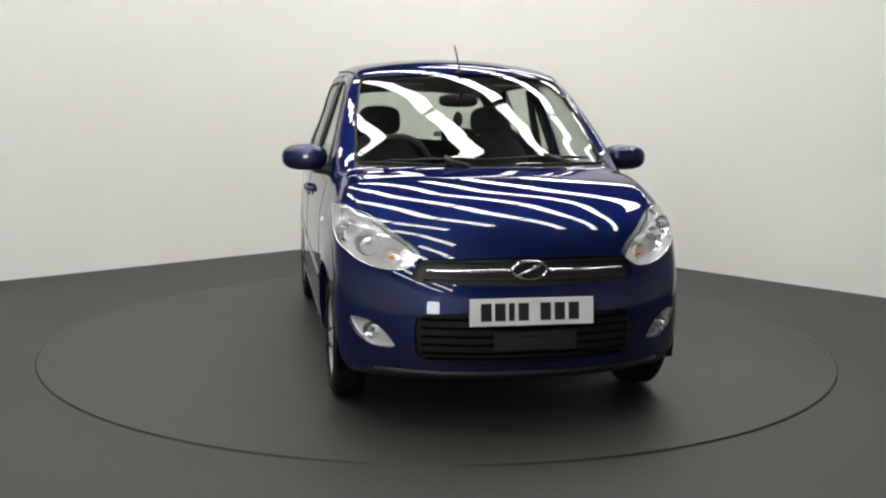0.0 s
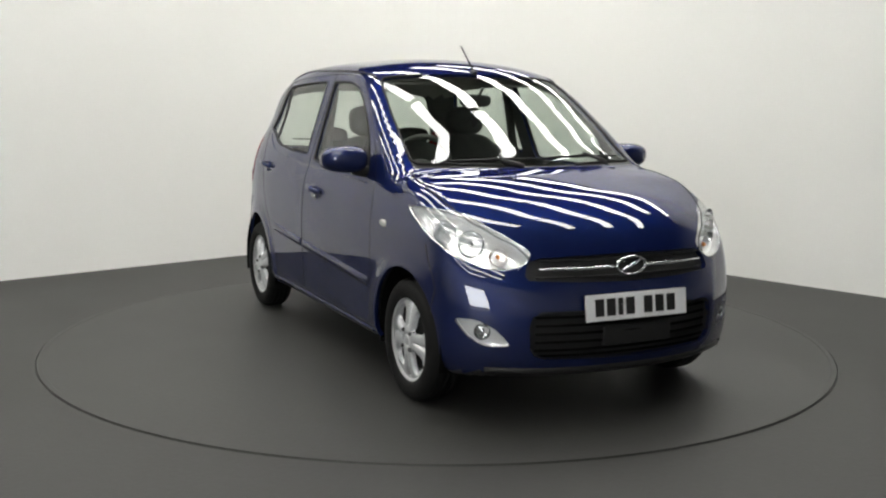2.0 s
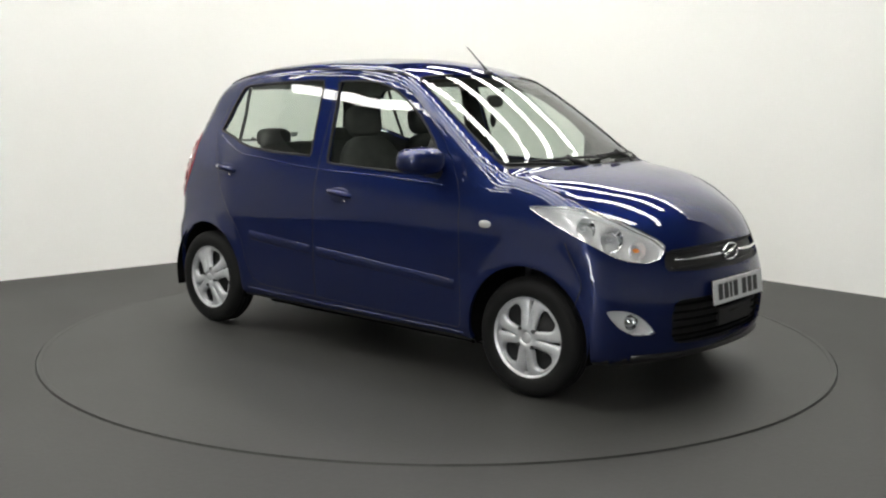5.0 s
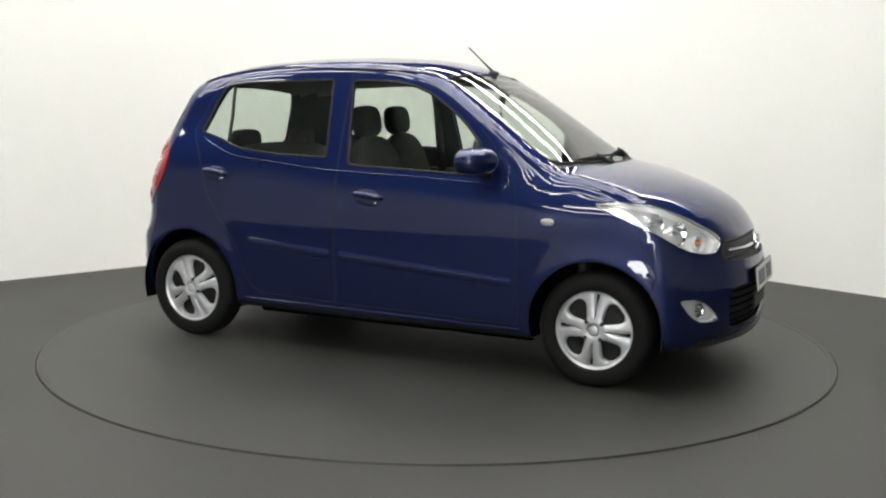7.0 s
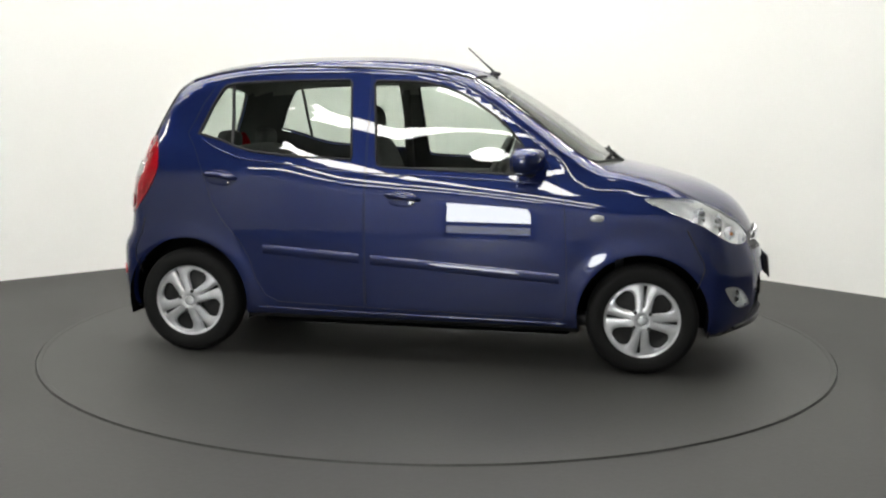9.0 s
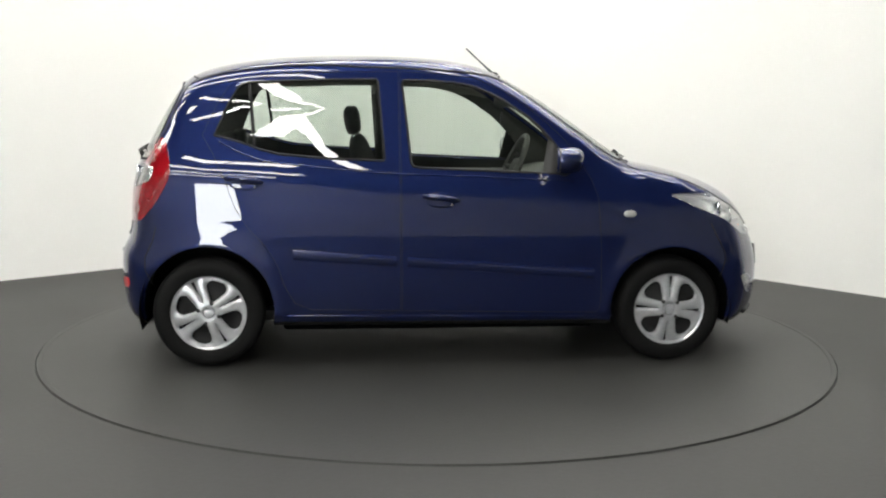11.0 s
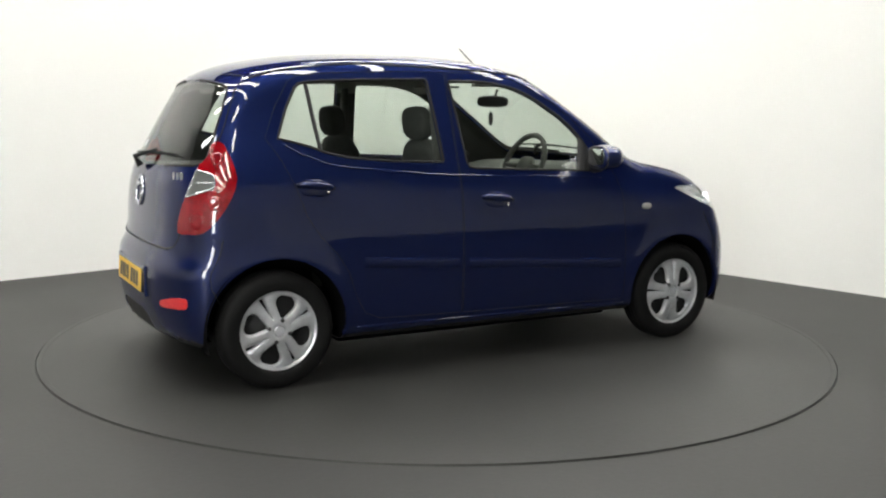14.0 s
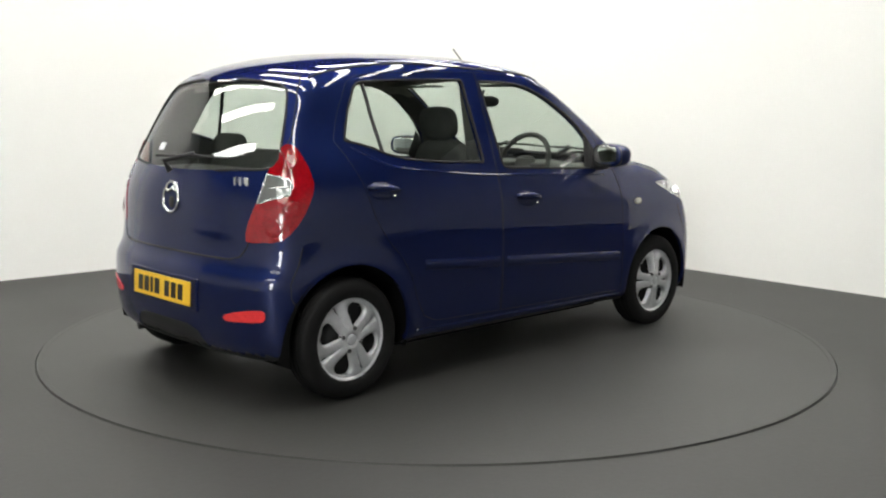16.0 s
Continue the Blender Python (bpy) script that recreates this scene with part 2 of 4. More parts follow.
def smooth_closed(p, n=5):
    """Catmull-Rom points through an open outline, closed underneath."""
    out = []
    k = len(p)
    for i in range(k - 1):
        a, b, c, d = p[max(i - 1, 0)], p[i], p[i + 1], p[min(i + 2, k - 1)]
        for j in range(n):
            t = j / n
            out.append(0.5 * ((2 * b) + (c - a) * t + (2 * a - 5 * b + 4 * c - d) * t * t + (3 * b - a - 3 * c + d) * t ** 3))
    out.append(p[-1])
    return np.array(out)


OUTLINE = smooth_closed(SILHOUETTE)


def outline_distance(x, z):
    """Signed distance to the outline of the centre section, negative inside. Table look-up."""
    return table(SDF, x, z)


def build_table():
    xs = np.arange(-2.2, 2.4, 0.02)
    zs = np.arange(0.0, 2.0, 0.02)
    X, Z = np.meshgrid(xs, zs, indexing="ij")
    p = np.stack([X.ravel(), Z.ravel()], -1)
    poly = OUTLINE
    best = np.full(len(p), 1e9)
    inside = np.zeros(len(p), bool)
    for a, b in zip(poly, np.roll(poly, -1, 0)):
        d = b - a
        t = np.clip(((p - a) @ d) / (d @ d + 1e-12), 0, 1)
        best = np.minimum(best, np.hypot(*(p - a - t[:, None] * d).T))
        cross = ((a[1] > p[:, 1]) != (b[1] > p[:, 1])) & (p[:, 0] < (b[0] - a[0]) * (p[:, 1] - a[1]) / (b[1] - a[1] + 1e-12) + a[0])
        inside ^= cross
    d = (np.where(inside, -best, best)).reshape(X.shape)
    for _ in range(2):  # soften the table a little, but for its rim
        d[5:-5] = (d[4:-6] + 2 * d[5:-5] + d[6:-4]) / 4
        d[:, 5:-5] = (d[:, 4:-6] + 2 * d[:, 5:-5] + d[:, 6:-4]) / 4
    return d


def table(tab, x, z):
    """Bicubic look-up (Catmull-Rom) in the distance table."""
    fx, fz = (x + 2.2) / 0.02, z / 0.02
    ix, iz = np.clip(np.floor(fx).astype(int), 1, tab.shape[0] - 3), np.clip(np.floor(fz).astype(int), 1, tab.shape[1] - 3)
    tx, tz = fx - ix, fz - iz

    def w(t):
        return (-0.5 * t + t * t - 0.5 * t ** 3, 1 - 2.5 * t * t + 1.5 * t ** 3, 0.5 * t + 2 * t * t - 1.5 * t ** 3, -0.5 * t * t + 0.5 * t ** 3)
    wx, wz = w(tx), w(tz)
    return sum(wx[i] * wz[j] * tab[ix + i - 1, iz + j - 1] for i in range(4) for j in range(4))


SDF = build_table()


def step(a, b, x):
    t = np.clip((x - a) / (b - a), 0, 1)
    return t * t * (3 - 2 * t)


def smin(a, b, k):
    h = np.clip(0.5 + 0.5 * (b - a) / k, 0, 1)
    return b + (a - b) * h - k * h * (1 - h)


def curve(x, xs, ys):
    """A smooth curve through knots (monotone cubic)."""
    xs, ys = np.asarray(xs, float), np.asarray(ys, float)
    d = np.diff(ys) / np.diff(xs)
    m = np.concatenate([[d[0]], np.where(d[:-1] * d[1:] > 0, 2 * d[:-1] * d[1:] / (d[:-1] + d[1:] + 1e-12), 0), [d[-1]]])
    x = np.clip(x, xs[0], xs[-1])
    i = np.clip(np.searchsorted(xs, x) - 1, 0, len(xs) - 2)
    h = xs[i + 1] - xs[i]
    t = (x - xs[i]) / h
    return ((2 * t ** 3 - 3 * t * t + 1) * ys[i] + (t ** 3 - 2 * t * t + t) * h * m[i] + (3 * t * t - 2 * t ** 3) * ys[i + 1] + (t ** 3 - t * t) * h * m[i + 1])


def belt(x):
    """Height of the crease below the side windows."""
    return curve(x, (-1.45, -1.16, -1.03, -0.88, -0.67, -0.30, 0.22, 0.63, 1.1), (1.30, 1.165, 1.10, 1.052, 1.032, 0.998, 0.982, 0.962, 0.93))


def side_width(x, z):
    low = curve(z, (0.15, 0.22, 0.30, 0.45, 0.60, 0.75, 0.88, 1.00, 1.10, 1.3), (0.735, 0.765, 0.782, 0.792, 0.796, 0.792, 0.780, 0.760, 0.735, 0.66))
    zb = curve(x, (-1.45, -0.88, -0.67, -0.30, 0.22, 0.63, 1.1), (1.06, 1.046, 1.032, 0.998, 0.982, 0.962, 0.93))
    high = 0.747 - 0.325 * (z - zb) - 0.04 * np.maximum(z - zb, 0) ** 2
    high = high + 0.013 * step(-0.1, 0.5, x) * step(0.98, 1.25, z)
    w = smin(low, high, 0.012)
    quarter = curve(z, (0.15, 0.30, 0.60, 0.75, 0.95, 1.10, 1.30, 1.45, 1.6), (0.735, 0.782, 0.796, 0.792, 0.776, 0.752, 0.694, 0.636, 0.57))
    w = w + (quarter - w) * step(-0.75, -1.35, x)
    plan = curve(x, (-1.75, -1.5, -1.2, -0.8, -0.3, 0.4, 0.9, 1.2, 1.5, 1.75, 1.9), (0.885, 0.93, 0.975, 0.995, 1.0, 1.0, 0.998, 0.99, 0.965, 0.92, 0.88))
    house = 1 - 0.10 * step(-0.6, -1.5, x) * step(0.92, 1.28, z)
    flare = 0
    for hx, r in ((HUB_F, 0.335), (HUB_R, 0.345)):
        d = np.hypot(x - hx, (z - HUB_Z))
        flare = flare + 0.010 * np.exp(-((d - r) / 0.055) ** 2)
    return w * plan * house + flare


def body_field(x, y, z):
    y = np.abs(y)
    front = (0.26 * y ** 2 + 0.55 * y ** 4) * (0.20 + 0.80 * step(1.15, 1.75, x)) * step(-0.2, 0.6, x)
    rear = (0.10 * y ** 2 + 0.28 * y ** 4) * step(-0.5, -1.3, x)
    crown = 0.15 * y ** 2 + 0.10 * y ** 4
    crown = crown * step(0.55, 1.0, z) * (1 - 0.72 * step(0.8, 1.1, x) + 0.45 * step(1.2, 1.6, x))
    a = outline_distance(x + front - rear, z + crown)
    b = (y - side_width(x, z)) * 0.96
    k = 0.075 - 0.02 * step(0.85, 1.1, z) - 0.022 * step(0.1, 0.4, x) * step(0.98, 1.1, z)
    return -smin(-a, -b, k)


def body_normal(p):
    e = 0.010
    g = np.stack([body_field(*(p + d).T) - body_field(*(p - d).T) for d in np.eye(3) * e], -1)
    return g / np.linalg.norm(g, axis=1, keepdims=True)


def cast(origin, way, lo=0.0, hi=2.6, steps=60):
    """First places where rays leave the body (from inside) or enter it, by scanning and bisection."""
    origin, way = np.broadcast_arrays(np.asarray(origin, float), np.asarray(way, float))
    t = np.linspace(lo, hi, steps)
    f0 = body_field(*(origin + way * t[0]).T)
    a, b = np.full(len(way), lo), np.full(len(way), hi)
    done = np.zeros(len(way), bool)
    for i in range(1, steps):
        f = body_field(*(origin + way * t[i]).T)
        cr = ~done & ((f > 0) != (f0 > 0))
        a[cr], b[cr] = t[i - 1], t[i]
        done |= cr
    fa = body_field(*(origin + way * a[:, None]).T) > 0
    for _ in range(22):
        m = (a + b) / 2
        same = (body_field(*(origin + way * m[:, None]).T) > 0) == fa
        a, b = np.where(same, m, a), np.where(same, b, m)
    p = origin + way * ((a + b) / 2)[:, None]
    p[~done] = np.nan
    return p


AXIS_R, AXIS_F, AXIS_Z = -1.05, 1.25, 0.62


def shell():
    """The whole right half of the body as one even quad mesh in a bmesh."""
    nu, nv, nc = 168, 96, 36
    th = np.radians(np.linspace(-90, 90, nv))
    o, w = [], []
    for i in range(-nc, nu + nc + 1):
        if i < 0:
            al = math.pi / 2 * (-i / nc) 
            ox, dx, s = AXIS_R, -math.sin(al), math.cos(al)
        elif i > nu:
            al = math.pi / 2 * ((i - nu) / nc) 
            ox, dx, s = AXIS_F, math.sin(al), math.cos(al)
        else:
            ox, dx, s = AXIS_R + (AXIS_F - AXIS_R) * i / nu, 0.0, 1.0
        for a in th:
            o.append((ox, 0, AXIS_Z))
            w.append((dx, -s * math.cos(a), s * math.sin(a)))
    w = np.array(w)
    w[:, 1] = np.minimum(w[:, 1], 0)
    p = cast(np.array(o), w / np.linalg.norm(w, axis=1, keepdims=True))
    n = len(th)
    rows = nu + 2 * nc + 1
    p[np.arange(n - 1, rows * n, n), 1] = 0
    return p, rows, n

# ---------------------------------------------------------------- car materials


def paint():
    """Metallic lacquer: deep blue base with fine flakes under a clear coat."""
    m = material("blue_metallic_lacquer", (0.006, 0.016, 0.07), 0.42, 0.62, 1.0)
    n, l = m.node_tree.nodes, m.node_tree.links
    b = n["Principled BSDF"]
    b.inputs["Specular IOR Level"].default_value = 0.0
    b.inputs["Specular Tint"].default_value = (0.06, 0.12, 0.42, 1)
    b.inputs["Coat IOR"].default_value = 1.6
    co = n.new("ShaderNodeTexCoord")
    v = n.new("ShaderNodeTexVoronoi")
    v.inputs["Scale"].default_value = 900
    ramp = n.new("ShaderNodeValToRGB")
    ramp.color_ramp.elements[0].color, ramp.color_ramp.elements[1].color = (*PAINT_LOW, 1), (*PAINT_HIGH, 1)
    l.new(co.outputs["Object"], v.inputs["Vector"])
    l.new(v.outputs["Color"], ramp.inputs[0])
    l.new(ramp.outputs[0], b.inputs["Base Color"])
    dust = n.new("ShaderNodeTexNoise")
    dust.inputs["Scale"].default_value, dust.inputs["Detail"].default_value = 5, 5
    r = n.new("ShaderNodeMapRange")
    r.inputs["To Min"].default_value, r.inputs["To Max"].default_value = 0.004, 0.02
    l.new(co.outputs["Object"], dust.inputs["Vector"])
    l.new(dust.outputs["Fac"], r.inputs["Value"])
    l.new(r.outputs[0], b.inputs["Coat Roughness"])
    return m


def pane_glass(name, tint, gloss=0.08, rough=0.0):
    """A thin pane: what is behind shows through the tint, and the surface mirrors by Fresnel."""
    m = bpy.data.materials.new(name)
    m.use_nodes = True
    n, l = m.node_tree.nodes, m.node_tree.links
    n.remove(n["Principled BSDF"])
    t = n.new("ShaderNodeBsdfTransparent")
    t.inputs[0].default_value = (*tint, 1)
    g = n.new("ShaderNodeBsdfGlossy")
    g.inputs["Roughness"].default_value = rough
    w = n.new("ShaderNodeLayerWeight")
    w.inputs[0].default_value = 0.5
    p = n.new("ShaderNodeMath")
    p.operation = "POWER"
    p.inputs[1].default_value = 5.0
    f = n.new("ShaderNodeMath")
    f.operation = "MULTIPLY_ADD"
    f.inputs[1].default_value, f.inputs[2].default_value = 1 - gloss, gloss
    l.new(w.outputs["Facing"], p.inputs[0])
    l.new(p.outputs[0], f.inputs[0])
    mix = n.new("ShaderNodeMixShader")
    l.new(f.outputs[0], mix.inputs[0])
    l.new(t.outputs[0], mix.inputs[1])
    l.new(g.outputs[0], mix.inputs[2])
    l.new(mix.outputs[0], n["Material Output"].inputs[0])
    return m


PAINT_LOW, PAINT_HIGH = (0.0064, 0.0122, 0.053), (0.0130, 0.0226, 0.097)
PAINT = paint()
GLASS = pane_glass("tinted_car_glass", (0.82, 0.875, 0.83), 0.085)
LENS = pane_glass("clear_lamp_lens", (0.95, 0.96, 0.96), 0.06)
TRIM = grain(material("black_trim_plastic", (0.012, 0.012, 0.012), 0.55), 8, (0.009, 0.009, 0.009), (0.016, 0.016, 0.016), (0.4, 0.6), 0.1, 300)
RUBBER = material("black_seam_rubber", (0.006, 0.006, 0.006), 0.7)
TYRE = grain(material("black_tyre_rubber", (0.018, 0.018, 0.018), 0.75), 12, (0.004, 0.004, 0.004), (0.008, 0.008, 0.0078), (0.6, 0.85), 0.2, 240)
TYRE.node_tree.nodes["Principled BSDF"].inputs["Specular IOR Level"].default_value = 0.2
# near black without gloss: puts the shade of arches, intake and underside into colour
SHADE_BLACK = material("near_black_shade", (0.004, 0.004, 0.004), 1.0)
SHADE_BLACK.node_tree.nodes["Principled BSDF"].inputs["Specular IOR Level"].default_value = 0.05
LINING = grain(material("dark_grey_lining", (0.03, 0.03, 0.03), 0.9), 10, (0.055, 0.057, 0.052), (0.085, 0.086, 0.078), (0.8, 0.95), 0.2, 200)
FABRIC = grain(material("charcoal_seat_fabric", (0.03, 0.03, 0.03), 0.95), 14, (0.042, 0.045, 0.041), (0.072, 0.075, 0.068), (0.85, 1.0), 0.4, 420)
HEADLINING = grain(material("grey_headlining", (0.3, 0.3, 0.28), 0.95), 10, (0.20, 0.20, 0.18), (0.26, 0.26, 0.235), (0.85, 1.0), 0.2, 300)
ALLOY = grain(material("silver_wheel_cover", (0.55, 0.56, 0.57), 0.3, 0.45), 6, (0.50, 0.51, 0.52), (0.62, 0.63, 0.64), (0.26, 0.34), 0.0, 40)
CHROME = material("bright_chrome", (0.82, 0.83, 0.84), 0.07, 1.0)
BOWL = material("lamp_reflector_silver", (0.95, 0.95, 0.95), 0.14, 0.45)
AMBER = material("amber_bulb_glass", (0.85, 0.28, 0.05), 0.15, 0.0, 1.0)
RED = grain(material("red_lamp_lens", (0.6, 0.01, 0.012), 0.12, 0.0, 1.0), 20, (0.20, 0.002, 0.005), (0.34, 0.004, 0.010), None, 0.0, 120)
REDDARK = material("deep_red_lamp_lens", (0.19, 0.002, 0.005), 0.1, 0.0, 1.0)
REFLEX = grain(material("red_reflex_plastic", (0.8, 0.04, 0.04), 0.25, 0.0, 1.0), 60, (0.70, 0.02, 0.025), (0.85, 0.06, 0.06), (0.2, 0.4))
REVLENS = material("grey_reversing_lens", (0.20, 0.21, 0.20), 0.10, 0.35, 1.0)
CLEARWHITE = material("pale_reversing_lens", (0.50, 0.51, 0.50), 0.12, 0.3, 1.0)
PLATE_W = grain(material("white_plate", (0.8, 0.8, 0.8), 0.35), 9, (0.74, 0.75, 0.76), (0.80, 0.81, 0.82), (0.3, 0.45))
PLATE_Y = grain(material("yellow_plate", (0.8, 0.5, 0.03), 0.35), 9, (0.78, 0.47, 0.025), (0.84, 0.53, 0.035), (0.3, 0.45))
INK = material("black_plate_bars", (0.012, 0.012, 0.012), 0.4)
MIRROR = material("mirror_glass", (0.9, 0.9, 0.9), 0.02, 1.0)

# ---------------------------------------------------------------- cutting the shell into panels
R2 = math.sqrt(0.5)
SIDE = ((1, 0, 0), (0, 0, 1), (0, -1, 0))
FRONT = ((0, 1, 0), (0, 0, 1), (1, 0, 0))
REAR = ((0, 1, 0), (0, 0, 1), (-1, 0, 0))
TOP = ((1, 0, 0), (0, 1, 0), (0, 0, 1))
FDIAG = ((R2, R2, 0), (0, 0, 1), (R2, -R2, 0))
RDIAG = ((R2, -R2, 0), (0, 0, 1), (-R2, -R2, 0))
SCREEN = ((0, 1, 0), (0.8049, 0, -0.5934), (0.5934, 0, 0.8049))


def rounded(poly, n=3):
    """A closed smooth outline through the points."""
    p = np.array(poly, float)
    k, out = len(p), []
    for i in range(k):
        a, b, c, d = p[i - 1], p[i], p[(i + 1) % k], p[(i + 2) % k]
        for j in range(n):
            t = j / n
            out.append(tuple(0.5 * ((2 * b) + (c - a) * t + (2 * a - 5 * b + 4 * c - d) * t * t + (3 * b - a - 3 * c + d) * t ** 3)))
    return out


def inside(poly, u, v):
    hit = False
    for (x0, y0), (x1, y1) in zip(poly, poly[1:] + poly[:1]):
        if (y0 > v) != (y1 > v) and u < (x1 - x0) * (v - y0) / (y1 - y0) + x0:
            hit = not hit
    return hit


def cut(bm, layer, ident, poly, view, ok=None, least=0.12, over=()):
    """Cuts the outline into the shell and marks the faces within it."""
    a, b, d = (Vector(q) for q in view)
    poly = [tuple(map(float, p)) for p in poly]
    lo = (min(p[0] for p in poly) - 0.03, min(p[1] for p in poly) - 0.03)
    hi = (max(p[0] for p in poly) + 0.03, max(p[1] for p in poly) + 0.03)
    cand = set()
    for f in bm.faces:
        if f[layer] != 0 and f[layer] not in over:
            continue
        c = f.calc_center_median()
        if lo[0] < c.dot(a) < hi[0] and lo[1] < c.dot(b) < hi[1] and (least is None or f.normal.dot(d) > least) and (ok is None or ok(c)):
            cand.add(f)
    box2 = {}

    def extent(f):
        if f not in box2:
            us, vs = [v.co.dot(a) for v in f.verts], [v.co.dot(b) for v in f.verts]
            box2[f] = (min(us), max(us), min(vs), max(vs))
        return box2[f]
    for p, q in zip(poly, poly[1:] + poly[:1]):
        e = (min(p[0], q[0]) - 1e-4, max(p[0], q[0]) + 1e-4, min(p[1], q[1]) - 1e-4, max(p[1], q[1]) + 1e-4)
        near = []
        for f in cand:
            x = extent(f)
            if x[1] > e[0] and x[0] < e[1] and x[3] > e[2] and x[2] < e[3]:
                near.append(f)
        if not near or abs(p[0] - q[0]) + abs(p[1] - q[1]) < 1e-7:
            continue
        n2 = (q[1] - p[1], p[0] - q[0])
        edges = {x for f in near for x in f.edges}
        verts = {x for f in near for x in f.verts}
        r = bmesh.ops.bisect_plane(bm, geom=near + list(edges) + list(verts), dist=2e-4, plane_co=a * p[0] + b * p[1], plane_no=(a * n2[0] + b * n2[1]).normalized())
        for f in near:
            box2.pop(f, None)
        cand |= {g for g in r["geom"] if isinstance(g, bmesh.types.BMFace)}
    for f in cand:
        if f.is_valid:
            c = f.calc_center_median()
            if inside(poly, c.dot(a), c.dot(b)):
                f[layer] = ident


HEAD_P = rounded([(0.30, 0.882), (0.40, 0.889), (0.50, 0.884), (0.60, 0.862), (0.71, 0.82), (0.82, 0.768), (0.880, 0.733), (0.893, 0.703), (0.85, 0.66), (0.77, 0.652), (0.68, 0.667), (0.59, 0.703), (0.50, 0.752), (0.41, 0.80), (0.33, 0.85)], 2)
FOG_P = rounded([(0.606, 0.447), (0.655, 0.452), (0.71, 0.444), (0.78, 0.408), (0.834, 0.346), (0.79, 0.338), (0.73, 0.340), (0.67, 0.370), (0.63, 0.41)], 2)
TAIL_P = rounded([(-0.575, 1.15), (-0.535, 1.14), (-0.49, 1.08), (-0.45, 0.985), (-0.465, 0.90), (-0.51, 0.81), (-0.575, 0.745), (-0.66, 0.735), (-0.74, 0.735), (-0.728, 0.816), (-0.69, 0.906), (-0.66, 0.98), (-0.642, 1.045), (-0.605, 1.12)], 2)
REV_P = [(-0.649, 1.022), (-0.60, 1.016), (-0.545, 1.0), (-0.535, 0.97), (-0.543, 0.94), (-0.62, 0.918), (-0.688, 0.899)]
REFLECTOR_P = rounded([(-0.842, 0.412), (-0.75, 0.438), (-0.66, 0.448), (-0.645, 0.425), (-0.66, 0.398), (-0.75, 0.390), (-0.835, 0.386)], 2)
REARGLASS_P = [(0.05, 1.440), (-0.15, 1.438), (-0.30, 1.430), (-0.44, 1.412), (-0.49, 1.392), (-0.515, 1.36), (-0.55, 1.286), (-0.59, 1.165), (-0.61, 1.09), (-0.602, 1.055), (-0.57, 1.043), (-0.3, 1.030), (0.05, 1.022)]
TAILGATE_P = [(0.05, 0.65), (-0.46, 0.652), (-0.515, 0.665), (-0.545, 0.70), (-0.572, 0.76), (-0.60, 0.9), (-0.63, 1.06), (-0.612, 1.19), (-0.56, 1.35), (-0.525, 1.42), (-0.48, 1.452), (-0.3, 1.468), (0.05, 1.476)]
SIDEGLASS_R = [(-1.155, 1.166), (-1.098, 1.304), (-1.045, 1.40), (-1.02, 1.422), (-0.98, 1.431), (-0.85, 1.440), (-0.60, 1.450), (-0.345, 1.455), (-0.335, 1.44), (-0.305, 1.06), (-0.312, 1.047), (-0.60, 1.056), (-0.83, 1.077), (-0.93, 1.10), (-1.01, 1.130), (-1.09, 1.151)]
SIDEGLASS_F = [(-0.205, 1.450), (-0.05, 1.450), (0.06, 1.442), (0.16, 1.422), (0.24, 1.392), (0.31, 1.355), (0.435, 1.272), (0.50, 1.215), (0.56, 1.150), (0.615, 1.065), (0.640, 0.995), (0.632, 0.984), (0.3, 0.996), (-0.127, 1.012), (-0.163, 1.02), (-0.172, 1.04), (-0.213, 1.435)]
WINDSCREEN_P = [(0.05, 0.237), (-0.2, 0.222), (-0.4, 0.188), (-0.55, 0.150), (-0.60, 0.128), (-0.618, 0.09), (-0.605, -0.1), (-0.585, -0.3), (-0.555, -0.5), (-0.535, -0.60), (-0.515, -0.625), (-0.47, -0.630), (-0.3, -0.612), (0.05, -0.598)]
GRILLE_P = [(0.05, 0.712), (-0.25, 0.708), (-0.40, 0.702), (-0.445, 0.690), (-0.465, 0.665), (-0.475, 0.63), (-0.462, 0.612), (-0.25, 0.603), (0.05, 0.598)]
INTAKE_P = [(0.05, 0.49), (-0.30, 0.49), (-0.43, 0.487), (-0.462, 0.465), (-0.475, 0.42), (-0.468, 0.33), (-0.45, 0.300), (-0.41, 0.286), (0.05, 0.275)]
HOOD_P = [(1.085, 0.05), (1.083, -0.1), (1.065, -0.3), (1.02, -0.5), (0.965, -0.635), (1.0, -0.66), (1.10, -0.682), (1.25, -0.690), (1.38, -0.668), (1.5, -0.622), (1.6, -0.548), (1.66, -0.482), (1.71, -0.440), (1.77, -0.3), (1.80, -0.1), (1.80, 0.05)]
COWL_P = [(1.085, 0.05), (1.083, -0.1), (1.065, -0.3), (1.02, -0.5), (0.965, -0.635), (0.86, -0.625), (0.90, -0.56), (0.95, -0.4), (1.0, -0.2), (1.02, 0.05)]
DOOR_F = [(-0.215, 0.285), (0.79, 0.268), (0.81, 0.29), (0.815, 0.36), (0.808, 0.60), (0.79, 0.86), (0.76, 0.95), (0.70, 1.05), (0.62, 1.16), (0.50, 1.27), (0.40, 1.345), (0.30, 1.41), (0.16, 1.468), (0.0, 1.489), (-0.222, 1.495), (-0.224, 1.2)]
